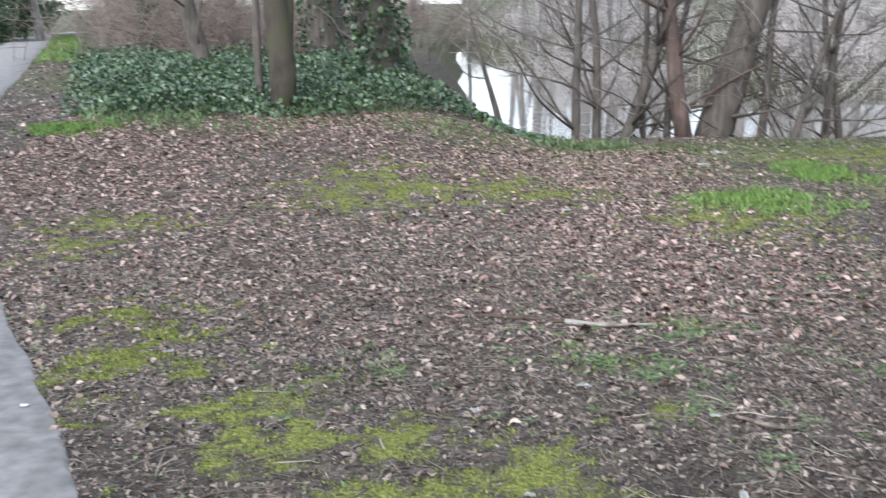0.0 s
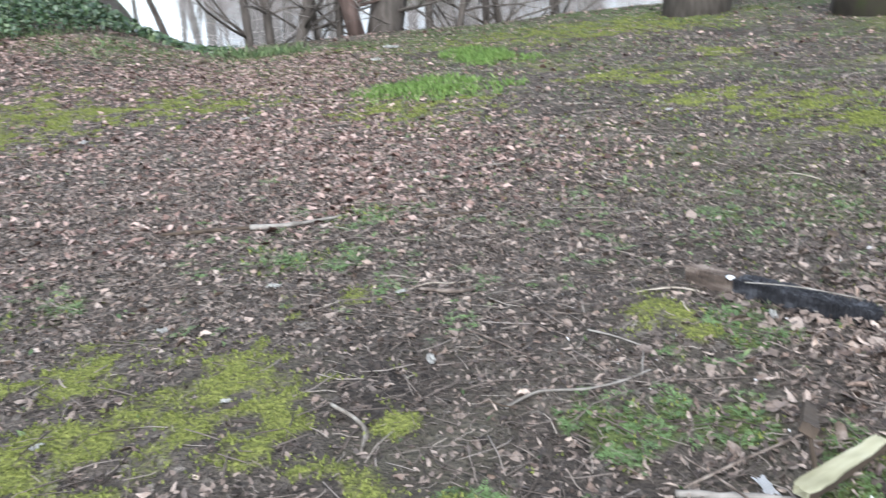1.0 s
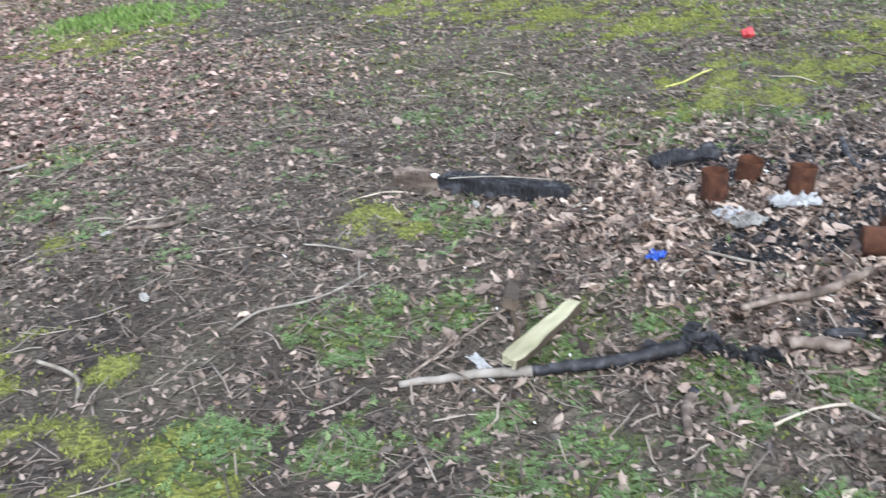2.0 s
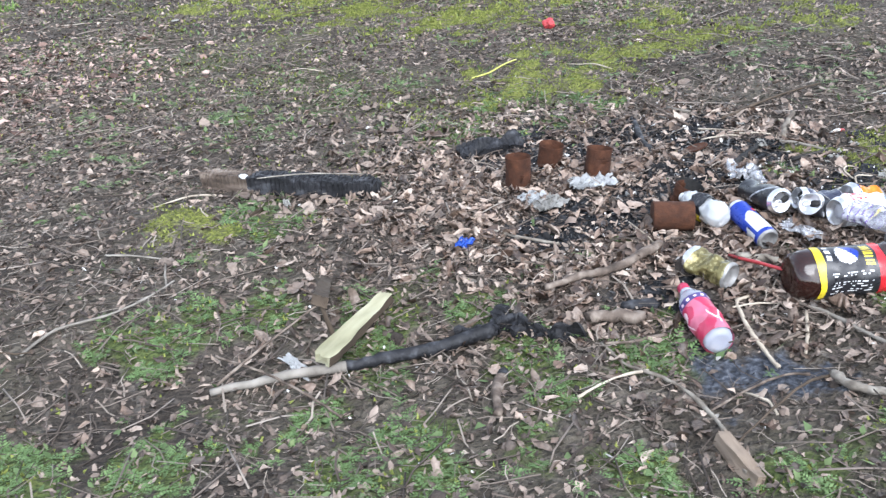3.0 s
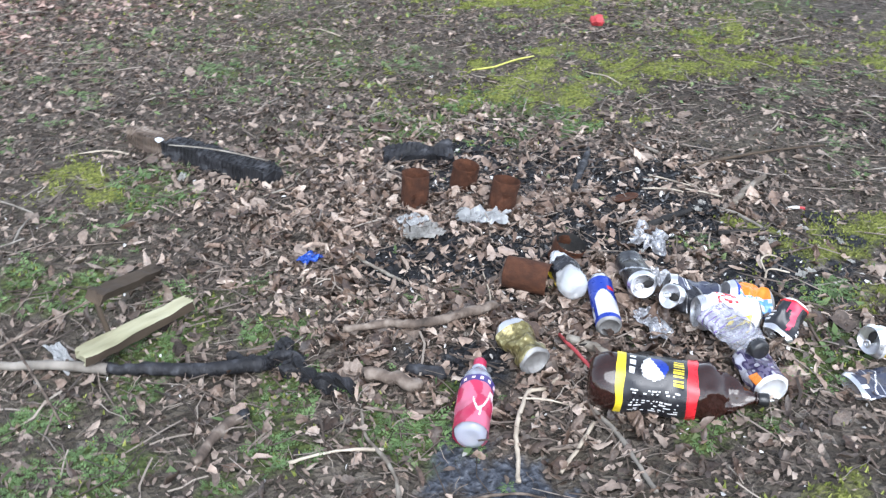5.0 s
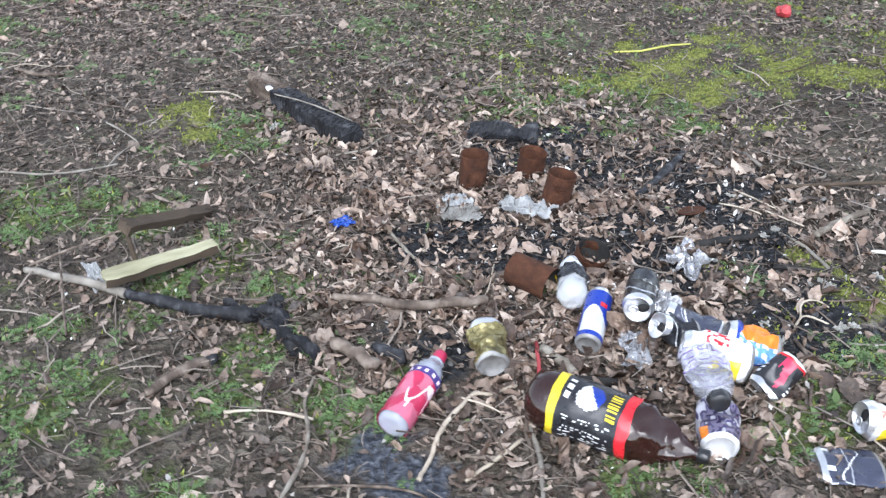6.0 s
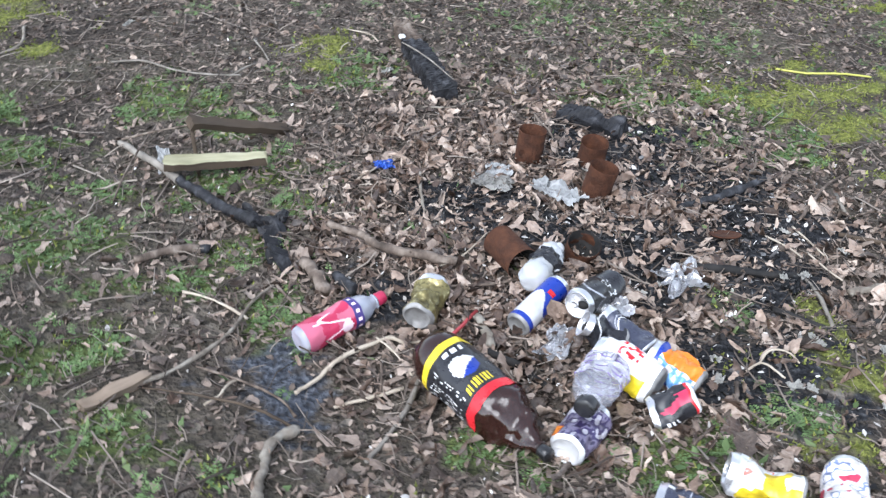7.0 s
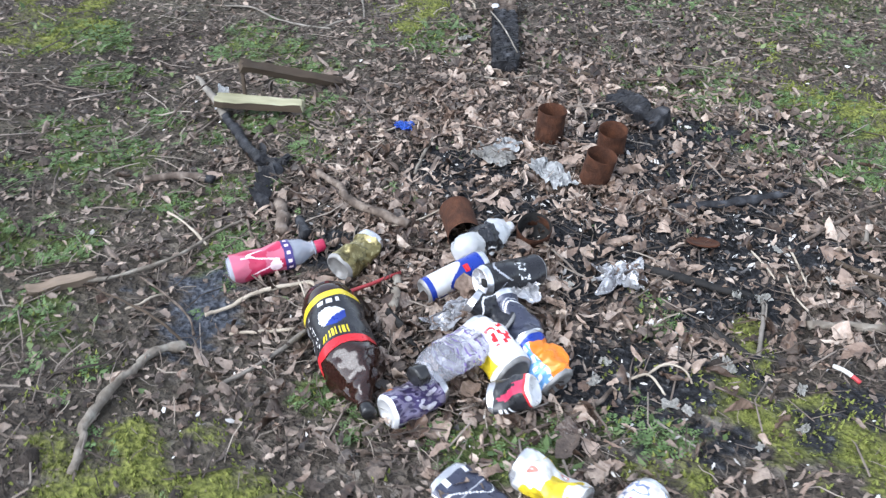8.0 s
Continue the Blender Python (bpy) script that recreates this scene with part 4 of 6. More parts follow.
# ---- materials of the rubbish and the burnt wood ----
RUST = surface("rust", [(0.25, (0.019, 0.00812, 0.00517)), (0.5, (0.051, 0.0192, 0.00947)), (0.75, (0.0952, 0.0369, 0.0172))], 40, 0.9, bump=0.6, fine=180, obj=0.15)
# Real soot, and the black painted for the dark inside can openings.
SOOT_AND_HOLE = surface("soot_and_hole_black", [(0.3, (0.006, 0.006, 0.006)), (0.7, (0.025, 0.023, 0.022))], 30, 0.8, bump=0.6, fine=120)
# Black char; the bluish grey top stop paints its sheen into the colour.
CHARCOAL = surface("charred_wood", [(0.3, (0.008, 0.008, 0.009)), (0.55, (0.02, 0.02, 0.023)), (0.75, (0.075, 0.077, 0.085))], 35, 0.6, bump=1.0, fine=90, spec=0.25, stretch=(1, 1, 0.5))
WOOD_PALE = surface("weathered_wood", [(0.3, (0.10, 0.088, 0.074)), (0.5, (0.2, 0.18, 0.155)), (0.75, (0.32, 0.295, 0.26))], 18, 0.85, bump=0.6, fine=90, stretch=(1, 1, 0.25))
WOOD_BROWN = surface("brown_wood", [(0.3, (0.036, 0.0268, 0.0207)), (0.5, (0.108, 0.0817, 0.0647)), (0.75, (0.264, 0.22, 0.183))], 30, 0.75, bump=1.0, fine=90, stretch=(1, 1, 0.25))
WOOD_DARK = surface("dark_damp_wood", [(0.3, (0.0375, 0.0274, 0.0195)), (0.6, (0.0675, 0.049, 0.0338)), (0.8, (0.0975, 0.072, 0.0525))], 18, 0.8, bump=0.5, fine=90, stretch=(1, 1, 0.25))
WOOD_MOSS = surface("algae_covered_wood", [(0.3, (0.162, 0.151, 0.0899)), (0.5, (0.297, 0.284, 0.186)), (0.75, (0.459, 0.446, 0.341))], 18, 0.85, bump=0.6, fine=90, stretch=(1, 1, 0.25))
BARK_GREY = surface("lichen_bark", [(0.3, (0.10, 0.082, 0.066)), (0.5, (0.19, 0.165, 0.135)), (0.75, (0.32, 0.3, 0.26))], 30, 0.9, bump=0.8, fine=120)
WOOD_TAN = surface("split_tan_wood", [(0.3, (0.13, 0.095, 0.068)), (0.55, (0.25, 0.195, 0.148)), (0.8, (0.37, 0.3, 0.24))], 22, 0.8, bump=1.0, fine=80, stretch=(1, 1, 0.2))
TIN = surface("bare_aluminium", [(0.3, (0.6, 0.6, 0.62)), (0.7, (0.8, 0.8, 0.82))], 25, 0.32, 0.9, bump=0.08, fine=90)
# Aluminium darkened to paint in the shade of the recessed can base.
BASE_SHADED = surface("shade_darkened_aluminium", [(0.3, (0.16, 0.155, 0.15)), (0.7, (0.3, 0.295, 0.29))], 40, 0.55, 0.4, bump=0.15, fine=90)
TWIG_PALE = surface("peeled_dry_wood", [(0.3, (0.24, 0.2, 0.155)), (0.55, (0.4, 0.345, 0.275)), (0.8, (0.52, 0.465, 0.385))], 25, 0.8, bump=0.4, fine=90)
TIN_DULL = surface("dull_aluminium", [(0.3, (0.55, 0.55, 0.57)), (0.7, (0.8, 0.8, 0.8))], 25, 0.5, 0.5, bump=0.1, fine=90)


def print_paint(name, rgb, rough=0.3, metal=0.15):
    lo = tuple(c * 0.8 for c in rgb)
    return surface(name, [(0.3, lo), (0.6, rgb)], 30, rough, metal, bump=0.05, fine=80, spec=0.5)


def pattern_print(name, colours, scale=24.0, rough=0.3, metal=0.2, stretch=(1, 1, 1), seed=0.0):
    """Printed aluminium or film: sharp-edged fields of several inks, a little scuffed."""
    m, n, l, b = material(name)
    tc = n.new("ShaderNodeTexCoord")
    mp = n.new("ShaderNodeMapping")
    mp.inputs["Scale"].default_value, mp.inputs["Location"].default_value = stretch, (seed, seed * 0.7, seed * 0.3)
    l.new(tc.outputs["Object"], mp.inputs["Vector"])
    nz = n.new("ShaderNodeTexNoise")
    nz.inputs["Scale"].default_value, nz.inputs["Detail"].default_value = scale, 1.5
    l.new(mp.outputs[0], nz.inputs["Vector"])
    r = ramp_node(n, colours)
    r.color_ramp.interpolation = "CONSTANT"
    l.new(nz.outputs["Fac"], r.inputs[0])
    dirt = n.new("ShaderNodeTexNoise")
    dirt.inputs["Scale"].default_value, dirt.inputs["Detail"].default_value = 60, 8
    l.new(tc.outputs["Object"], dirt.inputs["Vector"])
    dr = ramp_node(n, [(0.35, (0.45, 0.42, 0.38)), (0.55, (1, 1, 1))])
    l.new(dirt.outputs["Fac"], dr.inputs[0])
    mx = n.new("ShaderNodeMix")
    mx.data_type, mx.blend_type = "RGBA", "MULTIPLY"
    mx.inputs[0].default_value = 0.7
    l.new(r.outputs[0], mx.inputs[6])
    l.new(dr.outputs[0], mx.inputs[7])
    l.new(mx.outputs[2], b.inputs["Base Color"])
    b.inputs["Roughness"].default_value, b.inputs["Metallic"].default_value, b.inputs["Specular IOR Level"].default_value = rough, metal, 0.5
    return m


CAN_GOLD = pattern_print("olive_gold_can", [(0.0, (0.1, 0.085, 0.035)), (0.38, (0.2, 0.17, 0.07)), (0.58, (0.36, 0.32, 0.16))], 80, 0.28, 0.5)
CAN_PURPLE = pattern_print("purple_can", [(0.0, (0.03, 0.022, 0.065)), (0.38, (0.16, 0.14, 0.22)), (0.48, (0.045, 0.032, 0.1)), (0.58, (0.42, 0.41, 0.46))], 70, seed=0.2, stretch=(1, 1, 0.4))
CAN_WHITE_RED = pattern_print("white_red_can", [(0.0, (0.55, 0.05, 0.1)), (0.4, (0.75, 0.73, 0.74)), (0.58, (0.2, 0.25, 0.45)), (0.62, (0.75, 0.74, 0.75))], 34, seed=1.3)
CAN_YELLOW = pattern_print("white_yellow_can", [(0.0, (0.72, 0.55, 0.03)), (0.52, (0.75, 0.75, 0.74)), (0.64, (0.6, 0.25, 0.2)), (0.66, (0.7, 0.7, 0.7))], 16, seed=0.65)
LABEL_LILAC = pattern_print("lilac_label", [(0.0, (0.12, 0.11, 0.17)), (0.34, (0.36, 0.35, 0.41)), (0.5, (0.46, 0.46, 0.52)), (0.58, (0.2, 0.19, 0.25)), (0.62, (0.55, 0.55, 0.6))], 60, 0.2, 0.0, stretch=(1, 1, 0.4))
WHITE = print_paint("white_print", (0.75, 0.75, 0.76))
BLACK = print_paint("black_print", (0.02, 0.02, 0.024))
NAVY = print_paint("dark_slate_print", (0.05, 0.055, 0.085))
BLUE = print_paint("blue_print", (0.014, 0.04, 0.3))
RED = print_paint("red_print", (0.6, 0.02, 0.03))
BLUE_PALE = print_paint("pale_blue_print", (0.16, 0.36, 0.68))
ORANGE = print_paint("orange_print", (0.75, 0.22, 0.02))
YELLOW = print_paint("yellow_print", (0.75, 0.58, 0.03))
PINK = print_paint("pink_print", (0.4, 0.025, 0.075), 0.35, 0.0)
PINK_MID = print_paint("washed_pink_print", (0.5, 0.12, 0.19), 0.35, 0.0)
INK = print_paint("dark_violet_print", (0.05, 0.035, 0.16), 0.35, 0.0)
PINK_PALE = print_paint("pale_pink_print", (0.85, 0.66, 0.7), 0.35, 0.0)
PURPLE = print_paint("purple_print", (0.16, 0.1, 0.3))
GREY = print_paint("grey_print", (0.4, 0.41, 0.45))
PLASTIC_WHITE = surface("white_plastic_film", [(0.3, (0.413, 0.42, 0.427)), (0.7, (0.585, 0.593, 0.6))], 20, 0.35, bump=0.2, fine=60, spec=0.5)
PAPER = surface("damp_white_paper", [(0.3, (0.42, 0.41, 0.38)), (0.7, (0.62, 0.61, 0.58))], 20, 0.8, bump=0.2, fine=60)
PLASTIC_BLACK = surface("black_plastic", [(0.3, (0.01, 0.01, 0.011)), (0.7, (0.025, 0.025, 0.027))], 20, 0.3, bump=0.1, spec=0.5)
PLASTIC_RED = surface("red_plastic", [(0.3, (0.3, 0.025, 0.03)), (0.7, (0.42, 0.05, 0.055))], 20, 0.4, bump=0.05, spec=0.5)
FOIL = surface("crumpled_foil", [(0.3, (0.5, 0.5, 0.52)), (0.7, (0.78, 0.78, 0.8))], 25, 0.28, 0.55, bump=0.3, fine=50, spec=0.6)


def clear_plastic(name, rgb, alpha, scale=30.0, relief=0.55):
    """Thin bottle wall: a glossy film that lets part of the light through."""
    m, n, l, b = material(name)
    b.inputs["Base Color"].default_value = (*rgb, 1)
    b.inputs["Roughness"].default_value, b.inputs["Specular IOR Level"].default_value = 0.12, 0.6
    tc = n.new("ShaderNodeTexCoord")
    nz = n.new("ShaderNodeTexNoise")
    nz.inputs["Scale"].default_value = scale
    l.new(tc.outputs["Object"], nz.inputs["Vector"])
    bp = n.new("ShaderNodeBump")
    bp.inputs["Strength"].default_value, bp.inputs["Distance"].default_value = relief, 0.01
    l.new(nz.outputs["Fac"], bp.inputs["Height"])
    l.new(bp.outputs[0], b.inputs["Normal"])
    b.inputs["Alpha"].default_value = alpha
    return m


PET_CLEAR = clear_plastic("clear_bottle_plastic", (0.5, 0.51, 0.57), 0.25, 50.0, 0.8)
PET_BROWN = clear_plastic("brown_bottle_plastic", (0.022, 0.008, 0.006), 0.93, 16.0, 0.4)
PET_PINK = clear_plastic("bluish_bottle_plastic", (0.5, 0.53, 0.62), 0.5)


# ---- building the rubbish ----
def spot(x, y, z=0.0):
    """A place on the hillside, z above the ground there."""
    return Vector((x, y * 0.998, float(land(x, y * 0.998)) + z))


def along(p, q, roll=0.0, shift=0.0):
    """A pose at p whose z axis points to q."""
    a, b = spot(*p), spot(*q)
    m = (b - a).to_track_quat("Z", "Y").to_matrix().to_4x4()
    return Matrix.Translation(a) @ m @ pose(0, 0, shift, 0, 0, roll)


def up_turn(p, q, roll=0.0):
    """The turn about the axis of a thing laid from p to q that points upwards, for flattening it under foot."""
    d = along(p, q, roll).to_3x3().inverted() @ Vector((0, 0, 1))
    return math.atan2(d.y, d.x)


def lathe(profile, seg=28, slot=None, bend=None):
    """Turns (z, r) about the z axis; slot(z, turn) picks a material, bend moves each point."""
    bm = bmesh.new()
    rings = []
    for z, r in profile:
        if r < 1e-6:
            rings.append([bm.verts.new((0, 0, z))])
        else:
            rings.append([bm.verts.new((r * math.cos(2 * math.pi * k / seg), r * math.sin(2 * math.pi * k / seg), z)) for k in range(seg)])
    for i in range(len(rings) - 1):
        a, b = rings[i], rings[i + 1]
        for k in range(seg):
            k2 = (k + 1) % seg
            if len(a) == 1 and len(b) == 1:
                continue
            vs = (a[0], b[k], b[k2]) if len(a) == 1 else (a[k], a[k2], b[0]) if len(b) == 1 else (a[k], a[k2], b[k2], b[k])
            f = bm.faces.new(vs)
            if slot:
                f.material_index = slot((profile[i][0] + profile[i + 1][0]) / 2, (k + 0.5) / seg)
    bmesh.ops.recalc_face_normals(bm, faces=bm.faces)
    if bend:
        for v in bm.verts:
            v.co = bend(v.co)
    return bm


def crush(seed, length, noise_size=0.0, pinches=(), bow=0.0, freq=28.0):
    """A deformation: flattened at each pinch (place, width, depth, direction), wrinkled, and bowed."""
    off = Vector((seed * 3.7, seed * 1.3, seed * 2.1))

    def f(v):
        v = v.copy()
        t = v.z / length
        for at, width, depth, turn in pinches:
            w = math.exp(-(((t - at) / width) ** 2))
            d = Vector((math.cos(turn), math.sin(turn), 0))
            e = Vector((-d.y, d.x, 0))
            v -= d * v.dot(d) * depth * w
            v += e * v.dot(e) * depth * 0.35 * w
        edge = min(1.0, 6 * min(t, 1 - t) + 0.25)
        if noise_size:
            k = noise.noise_vector(v * freq + off)
            k2 = noise.noise_vector(v * freq * 2.3 + off)
            v += (k + 0.45 * k2) * noise_size * edge
        v.x += bow * 4 * (t - 0.5) ** 2
        return v

    return f


def steps(z0, z1, r, n):
    return [(z0 + (z1 - z0) * i / n, r) for i in range(n + 1)]


def drink_can(label, length, radius, paints, slot, bend=None, hole=True, group="", base=None):
    """An empty aluminium can along +z from its base: printed body, domed base, lid with a painted black opening and a
    tab.
    """
    can = new("drink_can")
    part("body", lathe(steps(0.007, length - 0.013, radius, 44), 72, slot, bend), paints, can)
    r = radius
    part("base", lathe([(0.007, r), (0.003, r * 0.93), (0.0, r * 0.82), (0.001, r * 0.76), (0.006, r * 0.7), (0.010, r * 0.45), (0.011, 0)], 36, None, bend), base or BASE_SHADED, can, "bare metal base")
    top = length - 0.013
    lid = part("lid", lathe([(top, r), (top + 0.006, r * 0.93), (top + 0.011, r * 0.84), (top + 0.013, r * 0.85), (top + 0.012, r * 0.79), (top + 0.007, r * 0.77), (top + 0.008, 0)], 36, None, bend), TIN, can, "bare metal rim and lid")
    if hole:
        # a black disc on the closed lid stands for the hole's dark inside
        bm = lathe([(0.0, 0.0), (0.0, 0.011), (0.0012, 0.011), (0.0012, 0.0)], 18)
        for v in bm.verts:
            v.co = Vector((v.co.x * 1.15 + 0.011, v.co.y * 0.8, v.co.z + top + 0.0085))
            if bend:
                v.co = bend(v.co)
        part("opening", bm, SOOT_AND_HOLE, lid, "black disc painted for the dark drinking hole")
        bm = lathe([(0.0, 0.004), (0.0, 0.008), (0.0015, 0.008), (0.0015, 0.004), (0.0, 0.004)], 14)
        for v in bm.verts:
            v.co = Vector((v.co.x * 1.3 - 0.008, v.co.y, v.co.z + top + 0.0095))
            if bend:
                v.co = bend(v.co)
        part("ring_pull", bm, TIN, lid)
    return tagged(can, label, "drink can", group=group)


def bottle(label, profile, label_span, paints, slot, wall, cap_mat, cap_r, cap_len, bend=None):
    """A plastic bottle along +z from its base: wall, wrapped label, cap."""
    b = new("plastic_bottle")
    body = part("body", lathe(profile, 36, None, bend), wall, b)
    z0, z1 = label_span
    rr = max(r for z, r in profile if z0 - 0.01 <= z <= z1 + 0.01) + 0.0012
    part("label", lathe(steps(z0, z1, rr, 48), 120, slot, bend), paints, body, "printed paper label")
    top = profile[-1][0]
    part("cap", lathe([(top - 0.004, cap_r * 0.96), (top - 0.003, cap_r), (top + cap_len - 0.003, cap_r * 0.97), (top + cap_len, cap_r * 0.85), (top + cap_len, 0)], 24, None, bend), cap_mat, b)
    part("collar", lathe([(top - 0.009, cap_r * 0.8), (top - 0.009, cap_r * 1.15), (top - 0.006, cap_r * 1.15), (top - 0.006, cap_r * 0.8)], 24, None, bend), wall, b)
    return tagged(b, label, "bottle")


def food_tin(label, length, radius, mat, inner, ribs=True, open_end=True, bend=None):
    """A rusty food tin standing on its base, with ribs, a rolled rim and a real hollow."""
    tin = new("food_tin")
    outer = [(0.0, 0.0), (0.0, radius * 0.9), (0.0, radius), (0.003, radius * 1.03), (0.006, radius)]
    n = 22
    for i in range(n + 1):
        t = i / n
        z = 0.008 + (length - 0.016) * t
        outer.append((z, radius * (1 - (0.018 if ribs and 0.2 < t < 0.8 and i % 2 else 0))))
    outer += [(length - 0.006, radius), (length - 0.002, radius * 1.03), (length, radius * 1.0)]
    part("wall", lathe(outer, 32, None, bend), mat, tin)
    inside = [(length, radius * 1.0), (length - 0.002, radius * 0.965), (0.004, radius * 0.96), (0.003, 0)]
    part("inside", lathe(inside, 32, None, bend), inner, tin, "dark burnt inside")
    return tagged(tin, label, "tin can", group="rusty tins of the fire")


def crumple(name, label, category, size, seed, mats, slot=None, rough=0.35, freq=2.6, level=4, group=""):
    """A crumpled lump of foil, film or paper."""
    bm = bmesh.new()
    bmesh.ops.create_icosphere(bm, subdivisions=level, radius=1.0)
    off = Vector((seed * 5.1, seed * 2.3, seed))
    rnd = random.Random(seed)
    cuts = [(Vector((rnd.gauss(0, 1), rnd.gauss(0, 1), rnd.gauss(0, 1))).normalized(), rnd.uniform(0.55, 1.0)) for _ in range(26)]
    for v in bm.verts:
        d = v.co.normalized()
        s = min([1.15] + [c / d.dot(n) for n, c in cuts if d.dot(n) > 0.2])
        k = abs(noise.noise(d * freq + off)) + 0.5 * abs(noise.noise(d * freq * 2.3 + off))
        s *= min(1.08, 1 - rough * (1 - 2.0 * k) * 0.5)
        v.co = Vector((d.x * s * size[0], d.y * s * size[1], max(d.z * s, -0.75) * size[2]))
    if slot:
        for f in bm.faces:
            f.material_index = slot(f.calc_center_median())
    return tagged(part(name, bm, mats, smooth=False), label, category, group=group)


def film(name, label, category, size, seed, mat, folds=0.4, group=""):
    """A torn, folded sheet of thin film or paper."""
    bm = bmesh.new()
    nx, ny = 26, 18
    off = Vector((seed * 3.1, seed * 1.7, 0))
    grid = []
    for j in range(ny + 1):
        row = []
        for i in range(nx + 1):
            u, v = i / nx - 0.5, j / ny - 0.5
            rag = 1 + 0.5 * noise.noise(Vector((math.atan2(v, u) * 1.6, seed, 0)))
            q = Vector((u * 3.2, v * 3.2, 0)) + off
            z = abs(noise.noise(q)) + 0.55 * abs(noise.noise(q * 2.4)) + 0.2 * abs(noise.noise(q * 5))
            side = noise.noise_vector(q * 1.3)
            row.append(bm.verts.new(((u * rag + side.x * 0.16) * size[0] * 2, (v * rag + side.y * 0.16) * size[1] * 2, z * folds * size[0] * 1.3)))
        grid.append(row)
    for j in range(ny):
        for i in range(nx):
            bm.faces.new((grid[j][i], grid[j][i + 1], grid[j + 1][i + 1], grid[j + 1][i]))
    bmesh.ops.solidify(bm, geom=bm.faces[:], thickness=0.0008)
    return tagged(part(name, bm, mat, smooth=False), label, category, group=group)


def stick(name, label, pts, r0, r1, mats, slot=None, seed=1, sides=8, knots=0.12, category="stick", group="", sub=6):
    """A branch through the given places, with knots and a wandering thickness."""
    rnd = random.Random(seed)
    fine = []
    ps = [spot(*q) for q in pts]
    for i in range(len(ps) - 1):
        p0, p1, p2, p3 = ps[max(i - 1, 0)], ps[i], ps[i + 1], ps[min(i + 2, len(ps) - 1)]
        for k in range(sub):
            t = k / sub
            fine.append(0.5 * ((2 * p1) + (p2 - p0) * t + (2 * p0 - 5 * p1 + 4 * p2 - p3) * t * t + (3 * p1 - p0 - 3 * p2 + p3) * t ** 3))
    fine.append(ps[-1])
    n = len(fine) - 1
    swell = [rnd.uniform(-knots, knots) for _ in range(n + 3)]
    rad = [(r0 + (r1 - r0) * i / n) * (1 + (swell[i] + 2 * swell[i + 1] + swell[i + 2]) / 3) for i in range(n + 1)]
    fine = [q + Vector((rnd.uniform(-1, 1), rnd.uniform(-1, 1), rnd.uniform(-0.5, 0.5))) * 0.25 * max(r0, r1) for q in fine]
    origin = fine[0].copy()
    verts, faces = [], []
    tube(verts, faces, [q - origin for q in fine], rad, sides)
    if knots > 0.03:
        # bark: every point of the skin a little in or out
        verts = [v + (v - (fine[k // sides] - origin)) * rnd.uniform(-0.16, 0.12) for k, v in enumerate(verts)]
    me = raw_mesh(name, verts, faces)
    if slot:
        for pl in me.polygons:
            pl.material_index = slot(min(pl.vertices) // sides / max(n, 1))
    ob = part(name, me, mats)
    ob.location = origin
    return tagged(ob, label, category, group=group)


def board(name, label, p, q, width, thick, mats, slot=None, roll=0.0, seed=1, chip=0.004, nx=40, crack=0.0, taper=None, category="plank"):
    """A sawn plank from p to q with worn, splintered edges."""
    m = along(p, q, roll)
    length = (spot(*q) - spot(*p)).length
    bm = bmesh.new()
    ny = 8
    rnd = random.Random(seed)
    off = Vector((seed, seed * 2, 0))
    ring = []
    for i in range(nx + 1):
        t = i / nx
        row = []
        w = width * (taper(t) if taper else 1)
        contour = [(-0.5 + k / ny, 0.5) for k in range(ny + 1)] + [(0.5 - k / ny, -0.5) for k in range(ny + 1)]
        for a, b in contour:
            x, y, z = a * w, b * thick, t * length
            k = noise.noise(Vector((x * 30, y * 30, z * 25)) + off) * chip
            if crack and b > 0:
                k -= crack * (max(0, math.sin(z * 400 + 5 * noise.noise(Vector((z * 18, x * 45, seed))))) ** 5 + 0.8 * max(0, math.sin(x * 210 + 4 * noise.noise(Vector((z * 25, 3, seed))))) ** 5)
            endk = rnd.uniform(-0.006, 0.006) if i in (0, nx) else 0
            row.append(bm.verts.new((x + k * 0.6, y + k, z + endk)))
        ring.append(row)
    c = len(ring[0])
    for i in range(nx):
        for k in range(c):
            f = bm.faces.new((ring[i][k], ring[i][(k + 1) % c], ring[i + 1][(k + 1) % c], ring[i + 1][k]))
            if slot:
                f.material_index = slot((i + 0.5) / nx, (k + 0.5) / c)
    for row, flip in ((ring[0], True), (ring[-1], False)):
        f = bm.faces.new(row[::-1] if flip else row)
        if slot:
            f.material_index = slot(0.0 if flip else 1.0, 0)
    bmesh.ops.recalc_face_normals(bm, faces=bm.faces)
    ob = part(name, bm, mats, smooth=False)
    ob.matrix_world = m
    return tagged(ob, label, category)


# ---- the fire place: burnt wood ----
board("charred_plank", "charred black plank with one brown unburnt end", (1.755, 2.258, 0.026), (1.99, 1.725, 0.026), 0.078, 0.052, [CHARCOAL, WOOD_BROWN], lambda t, k: 1 if t < 0.3 else 0, roll=-6, seed=3, crack=0.012, nx=220, taper=lambda t: 0.45 + 0.55 * min(1, t * 5))
crumple("paper_scrap", "white paper scrap stuck on the charred plank", "paper", (0.014, 0.02, 0.008), 3, PLASTIC_WHITE).matrix_world = Matrix.Translation(spot(1.79, 2.10, 0.052))
board("charred_log", "short log burnt to black charcoal", (2.335, 1.715, 0.02), (2.5, 1.6, 0.026), 0.07, 0.036, CHARCOAL, roll=12, seed=5, chip=0.02, nx=90, crack=0.003, taper=lambda t: 0.95 - 0.25 * t + 0.1 * math.sin(t * 14), category="log")
branch = new("branch")
branch.location = spot(1.14, 1.35)
